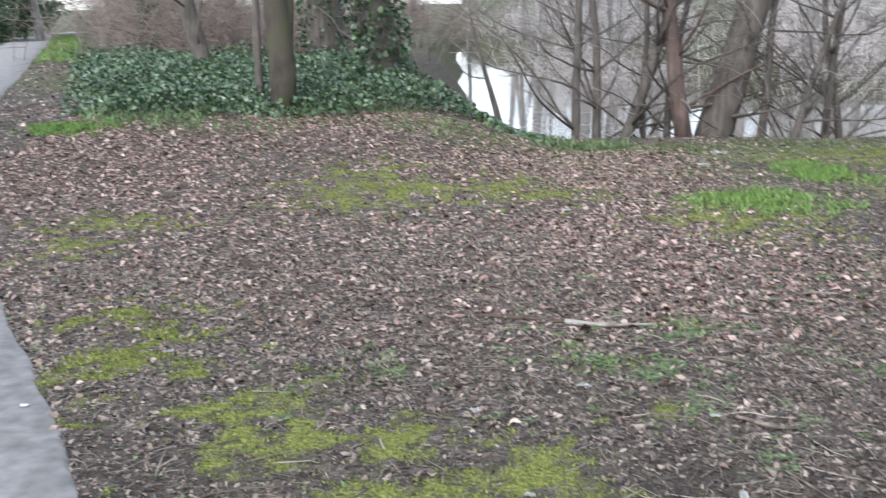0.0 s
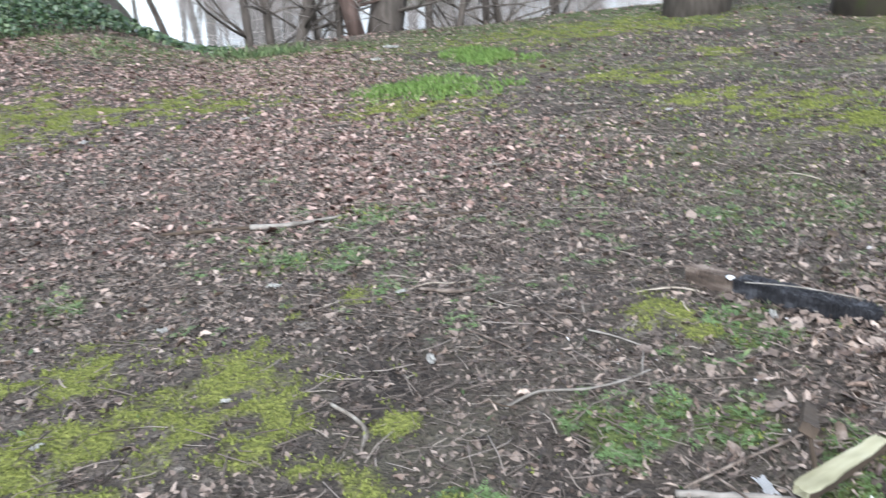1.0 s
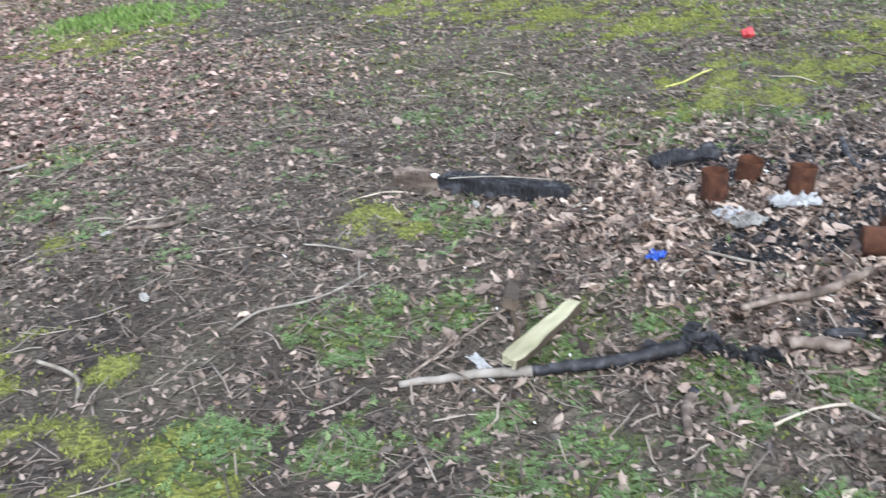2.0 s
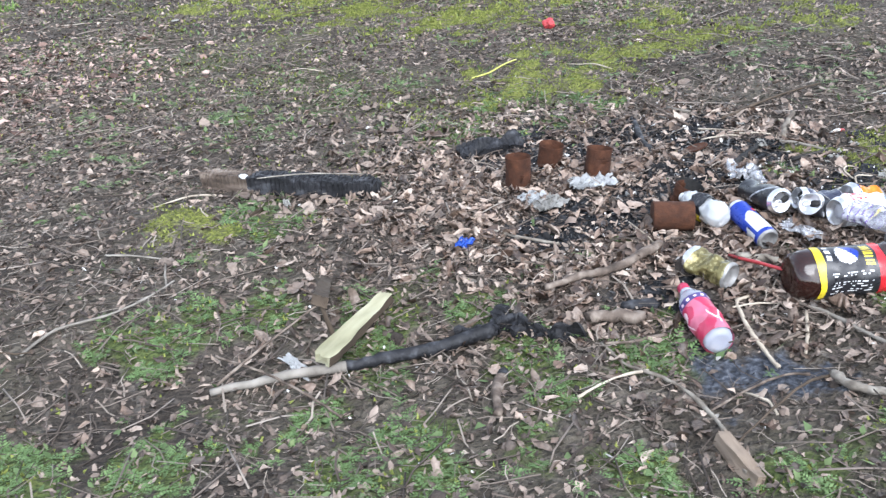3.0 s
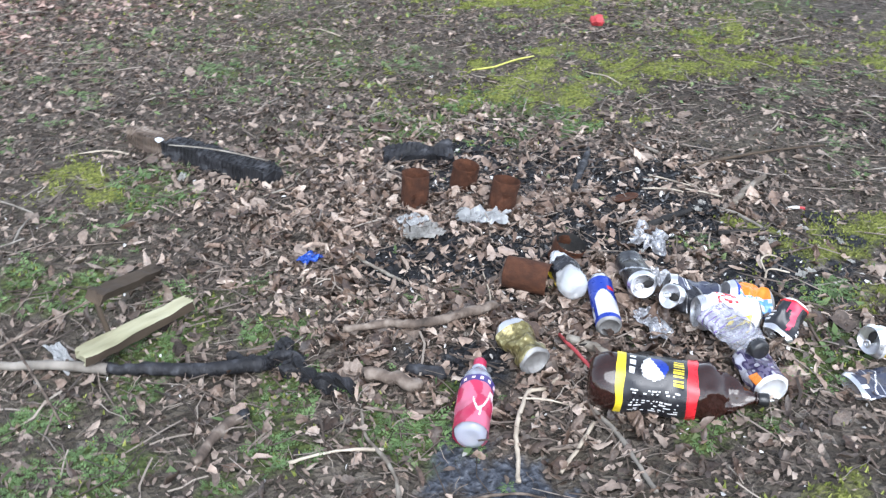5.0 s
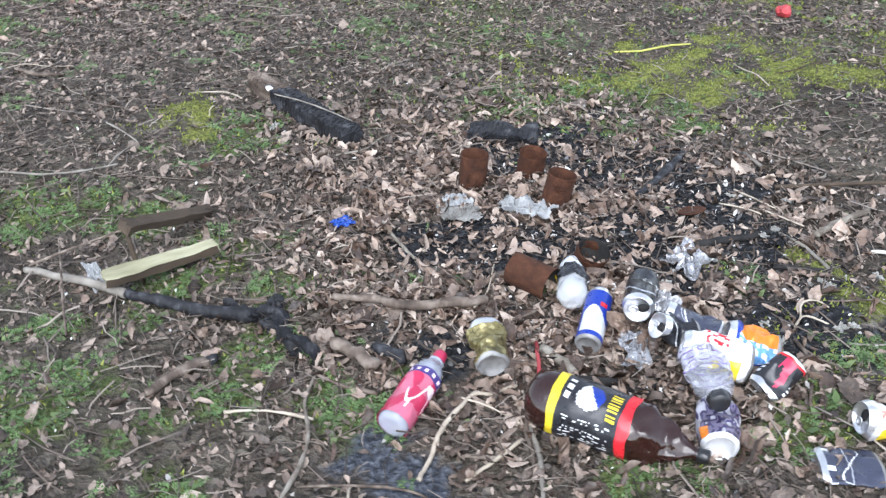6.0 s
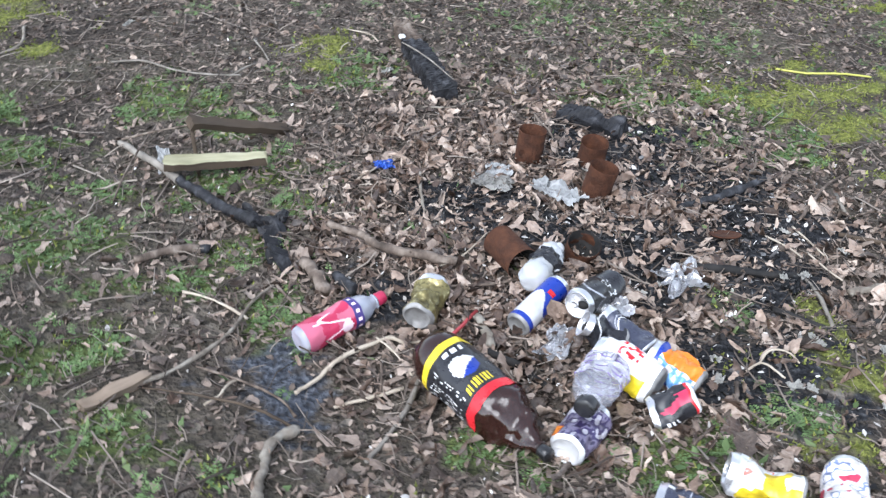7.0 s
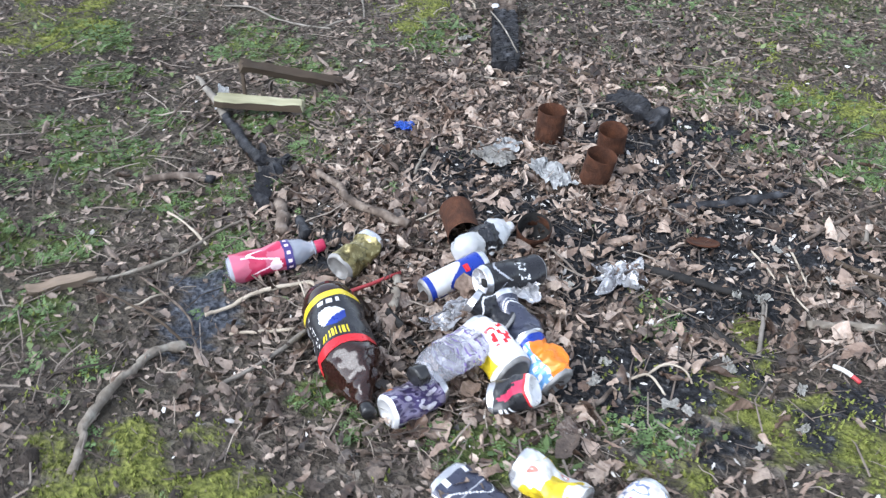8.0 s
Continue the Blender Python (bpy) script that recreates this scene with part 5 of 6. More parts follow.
tagged(branch, "long bare branch with one charred black half", "branch")
for text, pts, r0, r1, mat in (("bare_end", [(1.137, 1.347, 0.012), (1.25, 1.268, 0.015), (1.37, 1.182, 0.017)], 0.008, 0.012, WOOD_PALE), ("charred_end", [(1.368, 1.184, 0.017), (1.45, 1.125, 0.019), (1.54, 1.062, 0.022), (1.64, 0.992, 0.024)], 0.012, 0.017, CHARCOAL)):
    piece = stick(text, "", pts, r0, r1, mat, seed=6, sides=9, knots=0.07, category="")
    piece.parent = branch
    piece.location = piece.location - branch.location
for pts, r0, r1, sd in (([(1.585, 1.05, 0.012), 0, (1.705, 0.955, 0.016)], 0.018, 0.024, 7), ([(1.675, 0.965, 0.012), 0, (1.742, 0.825, 0.01)], 0.02, 0.03, 8), ([(1.64, 1.0, 0.015), 0, (1.7, 1.005, 0.045)], 0.012, 0.014, 9)):
    board("charred_stump", "split lump of black charred wood in the weeds", pts[0], pts[2], 1.7 * max(r0, r1), 0.026, CHARCOAL, roll=sd * 9, seed=sd, chip=0.034, nx=30, crack=0.005, taper=lambda t: 0.7 + 0.35 * math.sin(t * 9.0 + 1) + 0.2 * math.sin(t * 23.0), category="charred wood")
board("mossy_plank", "short pale plank green with algae lying on weeds", (1.33, 1.205, 0.054), (1.578, 1.265, 0.042), 0.05, 0.022, [WOOD_MOSS, WOOD_DARK], lambda t, k: 1 if k > 0.5 else 0, roll=6, seed=9, chip=0.003, taper=lambda t: (0.75 + 2.5 * t if t < 0.1 else 1.0) - 0.4 * t)
board("dark_plank", "dark damp plank propped up at one end", (1.385, 1.262, 0.14), (1.57, 1.475, 0.012), 0.03, 0.02, WOOD_DARK, roll=20, seed=10, taper=lambda t: 1.15 - 0.3 * t)
stick("prop_stick", "thin dark stick standing beside the branch", [(1.405, 1.235, -0.01), (1.388, 1.262, 0.135)], 0.006, 0.005, WOOD_DARK, seed=11, sub=3)
stick("bent_branch", "curved brown branch lying on dead leaves", [(1.815, 0.985, 0.022), (1.9, 0.95, 0.026), (1.945, 0.908, 0.028), (2.03, 0.882, 0.028), (2.122, 0.878, 0.024)], 0.008, 0.012, WOOD_BROWN, seed=12, sides=9)
stick("short_log", "short grey-brown log beside the charred wood", [(1.787, 0.855, 0.018), (1.825, 0.81, 0.02), (1.862, 0.76, 0.017)], 0.014, 0.017, WOOD_BROWN, seed=13, sides=9, category="log")
stick("charred_stick", "burnt black stick end", [(1.87, 0.82, 0.012), (1.925, 0.765, 0.014)], 0.012, 0.016, CHARCOAL, seed=14)
stick("bark_stick", "grey stick with peeling bark in the weeds", [(1.418, 0.802, 0.012), (1.485, 0.862, 0.016), (1.555, 0.897, 0.012)], 0.009, 0.0115, [WOOD_BROWN, CHARCOAL], lambda t: 1 if t > 0.8 else 0, seed=15, sides=8)
stick("lichen_branch", "knobbly pale lichen-covered branch", [(1.985, 0.005, 0.01), (1.95, 0.06, 0.012), (1.92, 0.1, 0.012), (1.892, 0.19, 0.014), (1.88, 0.26, 0.014), (1.875, 0.32, 0.014), (1.908, 0.366, 0.012)], 0.008, 0.0095, BARK_GREY, seed=16, sides=8, knots=0.25)
board("split_wood", "pale split piece of bare wood", (1.522, 0.335, 0.01), (1.598, 0.442, 0.01), 0.03, 0.026, WOOD_TAN, roll=15, seed=17, chip=0.008, taper=lambda t: 0.6 + 0.8 * t * (1.2 - t), category="wood")
loose = [
    ("long thin curved grey twig", [(1.53, 0.36, 0.012), (1.585, 0.415, 0.012), (1.635, 0.465, 0.012), (1.685, 0.55, 0.014), (1.705, 0.62, 0.012), (1.712, 0.71, 0.012), (1.745, 0.79, 0.01)], 0.0065, 0.0045, BARK_GREY),
    ("thin dark twig arching over the soil", [(1.6, 0.415, 0.006), (1.72, 0.4, 0.028), (1.83, 0.385, 0.03), (1.905, 0.37, 0.008)], 0.003, 0.005, WOOD_DARK),
    ("thin brown twig bent over ashy soil", [(1.67, 0.5, 0.008), (1.77, 0.47, 0.016), (1.85, 0.44, 0.014), (1.892, 0.405, 0.008)], 0.003, 0.004, WOOD_BROWN),
    ("thin brown twig lying across the branch", [(1.21, 1.43, 0.02), (1.228, 1.285, 0.04), (1.24, 1.16, 0.024), (1.25, 1.06, 0.01)], 0.003, 0.004, WOOD_BROWN),
    ("thin brown stick leaning towards the dark plank", [(1.15, 1.337, 0.028), (1.26, 1.305, 0.08), (1.38, 1.268, 0.13)], 0.004, 0.0035, WOOD_BROWN),
    ("pale upright twig with a white scrap", [(2.912, 0.805, 0.01), (2.902, 0.89, 0.02), (2.888, 0.97, 0.012)], 0.006, 0.005, WOOD_PALE),
    ("thin pale twig in the ash", [(2.9, 1.2, 0.012), (2.955, 1.09, 0.012)], 0.003, 0.003, TWIG_PALE),
    ("thin pale twig in the ash", [(2.83, 1.15, 0.012), (2.87, 1.09, 0.016), (2.895, 1.06, 0.012)], 0.003, 0.003, TWIG_PALE),
    ("thin pale twig in the ash", [(2.915, 1.09, 0.012), (2.94, 1.02, 0.018), (2.975, 0.995, 0.012)], 0.003, 0.003, TWIG_PALE),
    ("thin brown twig beside the moss", [(2.83, 0.69, 0.012), (2.88, 0.675, 0.014), (2.955, 0.67, 0.01)], 0.003, 0.0025, WOOD_BROWN),
    ("curled pale root fibre on the ash", [(2.74, 0.655, 0.01), (2.765, 0.69, 0.02), (2.8, 0.692, 0.018), (2.82, 0.672, 0.01)], 0.0035, 0.0025, TWIG_PALE),
    ("curled pale root fibre on the ash", [(2.715, 0.635, 0.01), (2.745, 0.65, 0.018), (2.785, 0.622, 0.01)], 0.0035, 0.0025, TWIG_PALE),
    ("short pale twig on bare soil", [(1.31, 1.775, 0.01), (1.35, 1.84, 0.016), (1.39, 1.9, 0.01)], 0.004, 0.003, WOOD_PALE),
    ("short pale twig in the weeds", [(1.3, 2.05, 0.01), (1.345, 1.985, 0.014), (1.39, 1.915, 0.01)], 0.004, 0.003, WOOD_PALE),
    ("pale broken twig beside the grey one", [(1.56, 0.72, 0.01), (1.64, 0.69, 0.016), (1.72, 0.66, 0.01)], 0.005, 0.004, TWIG_PALE),
    ("pale peeled twig beside the pink bottle", [(1.875, 0.46, 0.01), (1.906, 0.502, 0.012), (1.94, 0.553, 0.014), (2.016, 0.622, 0.016), (2.055, 0.618, 0.014), (2.11, 0.63, 0.01)], 0.0075, 0.005, TWIG_PALE),
    ("thin pale twig crossing the peeled one", [(1.998, 0.623, 0.016), (2.04, 0.585, 0.016), (2.085, 0.53, 0.01)], 0.0032, 0.0025, TWIG_PALE),
    ("dry brown twig in front of the bottle", [(2.045, 0.3, 0.008), (2.065, 0.36, 0.012), (2.09, 0.44, 0.014), (2.1, 0.53, 0.01)], 0.007, 0.006, WOOD_PALE),
    ("short pale twig on ashy soil", [(1.955, 0.44, 0.008), (2.01, 0.462, 0.012), (2.075, 0.494, 0.01)], 0.005, 0.006, TWIG_PALE),
    ("thin green-grey twig beside the short log", [(1.745, 0.782, 0.01), (1.79, 0.735, 0.012), (1.852, 0.695, 0.01)], 0.005, 0.006, WOOD_BROWN),
    ("short stub of bark with a dark end", [(2.189, 0.712, 0.014), (2.226, 0.628, 0.014)], 0.014, 0.015, BARK_GREY),
    ("dark burnt stick beside the big bottle", [(2.222, 0.612, 0.012), (2.28, 0.568, 0.014), (2.338, 0.52, 0.01)], 0.011, 0.009, SOOT_AND_HOLE),
    ("thin dry twig across the leaves", [(2.07, 0.85, 0.014), (2.13, 0.9, 0.016), (2.18, 1.0, 0.012)], 0.003, 0.0025, TWIG_PALE),
    ("long dry twig over the leaves", [(2.1, 0.8, 0.01), (2.2, 0.815, 0.02), (2.3, 0.86, 0.012)], 0.0045, 0.004, WOOD_BROWN),
    ("curved pale twig on dead leaves", [(1.98, 1.28, 0.012), (2.0, 1.18, 0.016), (2.02, 1.1, 0.012)], 0.006, 0.005, BARK_GREY),
    ("pale twig on dead leaves", [(1.83, 1.22, 0.01), (1.88, 1.3, 0.014), (1.93, 1.34, 0.01)], 0.004, 0.003, TWIG_PALE),
    ("brown twig among leaves", [(1.96, 0.5, 0.008), (2.03, 0.47, 0.012), (2.02, 0.56, 0.012)], 0.006, 0.004, WOOD_BROWN),
    ("burnt branch lying in the ash", [(2.63, 0.955, 0.012), (2.74, 0.965, 0.014), (2.87, 0.975, 0.012)], 0.014, 0.01, SOOT_AND_HOLE),
    ("burnt black strip of wood", [(2.63, 1.21, 0.012), (2.74, 1.31, 0.016), (2.87, 1.42, 0.012)], 0.016, 0.012, CHARCOAL),
    ("short black stick in the ash", [(2.8, 0.85, 0.008), (2.9, 0.795, 0.01)], 0.009, 0.008, SOOT_AND_HOLE),
    ("weathered grey stick at the fire's edge", [(2.98, 0.955, 0.012), (3.06, 0.985, 0.014), (3.16, 1.005, 0.012)], 0.013, 0.012, BARK_GREY),
    ("pale twig at the edge of the moss", [(2.785, 0.555, 0.008), (2.865, 0.525, 0.008)], 0.004, 0.003, WOOD_PALE),
    ("long thin dry branch behind the tins", [(2.1, 1.8, 0.008), (2.37, 1.89, 0.014), (2.6, 2.04, 0.012), (2.82, 2.04, 0.01)], 0.008, 0.006, WOOD_BROWN),
    ("dark stick with broken ends", [(2.12, 1.82, 0.012), (2.31, 1.825, 0.014)], 0.01, 0.008, WOOD_DARK),
    ("thin brown twig beside a can", [(2.59, 0.4, 0.012), (2.67, 0.51, 0.016), (2.695, 0.6, 0.01)], 0.004, 0.006, WOOD_BROWN),
    ("long pale curved stick on the soil", [(0.93, 1.75, 0.01), (1.03, 1.78, 0.012), (1.15, 1.752, 0.014), (1.26, 1.765, 0.014), (1.34, 1.785, 0.01)], 0.005, 0.0035, WOOD_PALE),
    ("dark stick on the leaf litter", [(0.22, 3.76, 0.01), (0.4, 3.7, 0.014), (0.58, 3.64, 0.012)], 0.013, 0.012, WOOD_DARK),
    ("barkless pale stick on the leaf litter", [(0.57, 3.64, 0.014), (0.74, 3.58, 0.016), (0.95, 3.63, 0.014)], 0.016, 0.01, WOOD_PALE),
    ("dark thin stick on the soil", [(1.25, 3.4, 0.01), (1.5, 3.35, 0.012)], 0.009, 0.007, WOOD_DARK),
    ("short forked brown twig", [(0.98, 2.6, 0.01), (1.06, 2.5, 0.014), (1.14, 2.52, 0.01)], 0.009, 0.008, WOOD_BROWN),
    ("curved grey twig beside the moss", [(0.55, 1.95, 0.008), (0.6, 1.83, 0.012), (0.57, 1.72, 0.008)], 0.007, 0.006, BARK_GREY),
    ("upright dry twig on bare soil", [(1.0, 2.22, 0.006), (1.06, 2.05, 0.016), (1.1, 1.93, 0.008)], 0.004, 0.004, WOOD_BROWN),
    ("grey bark stick behind the fire", [(2.93, 1.25, 0.012), (3.02, 1.42, 0.02), (3.08, 1.5, 0.012)], 0.006, 0.004, WOOD_BROWN),
    ("brown stick across the moss", [(3.0, 1.17, 0.012), (3.3, 1.12, 0.016), (3.5, 1.06, 0.012)], 0.008, 0.006, WOOD_DARK),
    ("straight grey branch on the slope", [(4.05, 1.0, 0.012), (4.3, 0.9, 0.016)], 0.014, 0.012, BARK_GREY),
    ("thin dead stem crossing the charred plank", [(1.8, 2.04, 0.055), (1.9, 1.92, 0.062), (2.0, 1.79, 0.055)], 0.003, 0.0025, WOOD_PALE),
]
twig_rnd = random.Random(23)
for _ in range(60):
    x, y, a, d = twig_rnd.uniform(0.9, 5.0), twig_rnd.uniform(0.3, 4.2), twig_rnd.uniform(0, 3.14), twig_rnd.uniform(0.03, 0.13)
    if (x - 2.3) ** 2 + (y - 0.9) ** 2 < 0.4 or (x < 1.5 and y < 1.6):
        continue
    w = twig_rnd.uniform(-0.3, 0.3) * d
    dx, dy, r = math.cos(a) * d, math.sin(a) * d, twig_rnd.uniform(0.0025, 0.005)
    loose.append(("thin dry twig lying on the ground", [(x - dx, y - dy, 0.01), (x - 0.3 * dx - w * dy / d, y - 0.3 * dy + w * dx / d, 0.016), (x + 0.4 * dx, y + 0.4 * dy, 0.016), (x + dx, y + dy, 0.008)], r, r * 0.6, twig_rnd.choice((WOOD_DARK, WOOD_BROWN, WOOD_BROWN, BARK_GREY, TWIG_PALE))))
for i, (text, pts, r0, r1, mat) in enumerate(loose):
    stick("twig" if max(r0, r1) < 0.008 else "stick", text, pts, r0 * 0.74, r1 * 0.74, mat, seed=30 + i, sides=7, knots=0.24, category="stick")
tagged(part("wood_sliver", lathe([(0, 0), (0, 0.006), (0.085, 0.005), (0.085, 0)], 5), WOOD_PALE), "white sliver of peeled wood", "wood").matrix_world = along((3.045, 1.395, 0.012), (3.05, 1.31, 0.012))

# ---- rusty tins ----
for text, x, y, h, lx, ly, rz in (("rust-brown food tin standing among dead leaves", 2.25, 1.41, 0.098, -3, 4, 10), ("rust-brown open food tin half sunk in leaves", 2.415, 1.425, 0.075, 6, -2, 50), ("rust-brown ribbed food tin leaning forward", 2.425, 1.262, 0.09, 10, -4, 120)):
    food_tin(text, h, 0.0365, RUST, RUST, bend=crush(x, h, 0.002)).matrix_world = Matrix.Translation(spot(x, y, -0.006)) @ pose(0, 0, 0, lx, ly, rz)
food_tin("smooth rusty tin lying on its side", 0.1, 0.037, RUST, SOOT_AND_HOLE, ribs=False).matrix_world = along((2.207, 0.95, 0.034), (2.275, 0.862, 0.034))
food_tin("burnt rusty tin, black round its open mouth", 0.055, 0.037, RUST, SOOT_AND_HOLE, bend=crush(4, 0.055, 0.005)).matrix_world = Matrix.Translation(spot(2.39, 0.965, 0.0)) @ pose(0, 0, 0, 16, 8, 0)
tagged(part("tin_lid", lathe([(0, 0), (0, 0.036), (0.003, 0.037), (0.004, 0.033), (0.002, 0.028), (0.002, 0)], 28), RUST), "flat rusty lid of a tin", "tin lid").matrix_world = Matrix.Translation(spot(2.73, 1.115, 0.014)) @ pose(0, 0, 0, -20, -6, 0)

# ---- bottles ----
big_profile = [(0.006, 0), (0.004, 0.022), (0.0, 0.036), (0.008, 0.052), (0.03, 0.059)] + steps(0.045, 0.2, 0.059, 12) + [(0.21, 0.058), (0.218, 0.056), (0.226, 0.053), (0.234, 0.05), (0.242, 0.046), (0.25, 0.042), (0.258, 0.038), (0.266, 0.034), (0.275, 0.029), (0.284, 0.024), (0.293, 0.019), (0.304, 0.0145), (0.315, 0.0135)]
big_profile = [(z, r * 0.92) for z, r in big_profile]


def big_print(z, t):
    if z < 0.066:
        return 0
    if z > 0.178:
        return 1
    t = (t - 0.43) % 1.0
    near = abs(t - 0.30)
    if ((z - 0.118) / 0.027) ** 2 + (near / 0.075) ** 2 < 1:
        return 4 if z > 0.118 + 0.25 * (t - 0.3) + 0.006 else 3
    if 0.155 < z < 0.172 and 0.22 < t < 0.4 and int(t * 90) % 2:
        return 0
    if 0.072 < z < 0.082 and 0.24 < t < 0.36:
        return 3 if int(t * 60) % 3 else 2
    line, row = divmod((t - 0.41) * 68, 1.0)
    if 0.41 < t < 0.58 and 0.078 < z < 0.166 and row < 0.36 and noise.noise(Vector((z * 150, line * 5.3, 2.0))) > 0.06:
        return 3
    return 2


big_fold = crush(2, 0.33, 0.005, [(0.78, 0.12, 0.42, 1.9), (0.93, 0.07, 0.25, 0.3)], 0.0, 16)
big_crease = crush(3, 0.33, 0.012, (), 0.0, 34)


def big_bend(v):
    """Nearly whole along the label, folded and creased towards the neck."""
    w = min(1.0, max(0.0, (v.z - 0.19) / 0.03)) * (1.0 if v.z < 0.28 else max(0.0, (0.3 - v.z) / 0.02))
    return big_fold(v.lerp(big_crease(v), w))


big = bottle("large crushed brown plastic bottle with a black label", big_profile, (0.05, 0.198), [YELLOW, RED, BLACK, WHITE, BLUE], big_print, PET_BROWN, PLASTIC_BLACK, 0.0155, 0.016, big_bend)
big.matrix_world = along((2.112, 0.56, 0.054), (2.334, 0.342, 0.03), roll=200)

pink_profile = [(0.004, 0), (0.0, 0.016), (0.002, 0.026), (0.012, 0.031), (0.06, 0.0325), (0.075, 0.029), (0.09, 0.031)] + steps(0.1, 0.13, 0.032, 4) + [(0.15, 0.031), (0.168, 0.025), (0.18, 0.017), (0.19, 0.0125), (0.198, 0.012)]


def pink_print(z, t):
    if z > 0.122:
        return 1 if 0.127 < z < 0.135 and int(t * 60) % 5 < 2 else 2
    q = Vector((math.cos(t * 6.283) * 1.1, math.sin(t * 6.283) * 1.1, z * 22))
    u = t % 0.5
    if abs(z - 0.075 - 0.028 * math.sin(u * 26)) < 0.006 and 0.12 < u < 0.4 or (z - 0.1) ** 2 / 0.0002 + (u - 0.36) ** 2 / 0.004 < 1:
        return 1
    if 0.03 < z < 0.055 and abs(u - 0.2) < 0.012:
        return 1
    return 3 if noise.noise(q) + 0.4 * noise.noise(q * 2.3) > -0.03 else 0


pink = bottle("small plastic bottle with a pink label and cap", pink_profile, (0.009, 0.14), [PINK, PINK_PALE, INK, PINK_MID], pink_print, PET_PINK, PINK, 0.014, 0.018, crush(5, 0.22, 0.0025, [(0.35, 0.15, 0.1, 0.5)]))
pink.matrix_world = along((1.85, 0.575, 0.031), (1.976, 0.724, 0.027), roll=40)

clear_profile = [(0.004, 0), (0.0, 0.018), (0.003, 0.029), (0.015, 0.034)] + steps(0.025, 0.115, 0.0345, 8) + [(0.135, 0.032), (0.152, 0.025), (0.163, 0.018), (0.17, 0.017)]
clear_profile = [(z * 1.04, r * 1.06) for z, r in clear_profile]


def clear_print(z, t):
    if int(z * 300) % 5 == 0 and int(t * 60) % 7 not in (0, 1):
        return 1
    return 2 if int(t * 12 + 3 * math.sin(z * 60)) % 4 == 0 else 0


clear = bottle("crushed clear plastic bottle with a lilac label", clear_profile, (0.035, 0.108), [LABEL_LILAC, PURPLE, PET_CLEAR], clear_print, PET_CLEAR, PLASTIC_BLACK, 0.02, 0.016, crush(7, 0.2, 0.005, [(0.35, 0.4, 0.4, up_turn((2.455, 0.58, 0.05), (2.402, 0.412, 0.078), 30))], 0.0, 48))
clear.matrix_world = along((2.455, 0.58, 0.05), (2.402, 0.412, 0.078), roll=30)

white_profile = [(0.003, 0), (0.0, 0.012), (0.004, 0.022), (0.014, 0.03), (0.028, 0.033), (0.042, 0.0325), (0.05, 0.03)] + steps(0.056, 0.1, 0.0315, 6) + [(0.108, 0.033), (0.125, 0.031), (0.14, 0.022), (0.148, 0.013), (0.15, 0.012)]
# The near-white wall colour stands in for bright glare on clear plastic.
white = bottle("small clear bottle whitened for glare, with a dark label", white_profile, (0.056, 0.1), [BLACK, WHITE, YELLOW], lambda z, t: (1 if 0.066 < z < 0.088 and int(t * 60) % 4 < 2 and 0.1 < t < 0.5 else 2 if 0.55 < t < 0.65 else 0), clear_plastic("glare_whitened_plastic", (0.8, 0.83, 0.86), 0.45), PLASTIC_WHITE, 0.013, 0.012, crush(8, 0.16, 0.006, [(0.8, 0.2, 0.25, 0.6)], 0.0, 60))
white.matrix_world = along((2.285, 0.795, 0.036), (2.345, 0.945, 0.04), roll=120)

# ---- cans ----
GROUP = "empty drink cans by the fire"


def can_at(label, p, q, length, radius, paints, slot, bend=None, roll=0.0, hole=True, base=None):
    c = drink_can(label, length, radius, paints, slot, bend, hole, GROUP, base)
    c.matrix_world = along(p, q, roll)
    return c


def blocks(z, t, a, b, seed=0):
    """Irregular printed marks."""
    q = Vector((math.cos(t * 6.283) * 1.4, math.sin(t * 6.283) * 1.4, z * 32 + seed * 3))
    return b if noise.noise(q) + 0.5 * noise.noise(q * 2.7) > 0.12 else a


can_at("slim blue and silver can lying on leaves", (2.27, 0.672, 0.03), (2.35, 0.80, 0.036), 0.15, 0.0275, [BLUE, TIN_DULL, RED], lambda z, t: 2 if 0.094 < z < 0.104 and 0.2 < t < 0.29 else 1 if z < 0.008 or 0.018 < z < 0.072 + 0.05 * math.sin(t * 12.566) * 0.4 and t % 0.5 < 0.44 else 0, roll=35)
can_at("crushed olive-gold can with pale lettering marks", (2.074, 0.665, 0.032), (2.092, 0.775, 0.033), 0.115, 0.034, CAN_GOLD, None, crush(11, 0.115, 0.007, [(0.75, 0.25, 0.5, 0.4), (0.4, 0.15, 0.2, 2.0)], 0.006, 34), 60)
can_at("black can with white print, its mouth open", (2.46, 0.822, 0.034), (2.378, 0.692, 0.062), 0.148, 0.032, [BLACK, WHITE, GREY], lambda z, t: 1 if 0.045 < z < 0.075 and t % 0.5 < 0.2 and blocks(z * 3, t * 4, 0, 1, 2) else 2 if abs(math.sin(t * 9) * 0.03 + 0.09 - z) < 0.0025 else 0, crush(12, 0.145, 0.002, [(0.3, 0.2, 0.25, 1.0)]), 20)
can_at("dented black can with thin white lines", (2.525, 0.618, 0.032), (2.435, 0.69, 0.045), 0.112, 0.032, [NAVY, WHITE, GREY], lambda z, t: 1 if abs(math.sin(t * 6.3 + 1) * 0.03 + 0.05 - z) < 0.0016 else 2 if abs(math.sin(t * 6.3 + 1) * 0.03 + 0.058 - z) < 0.0014 else 0, crush(13, 0.112, 0.0045, [(0.35, 0.25, 0.5, 0.2), (0.75, 0.2, 0.3, 1.4)], 0.008, 36), 70, base=TIN)
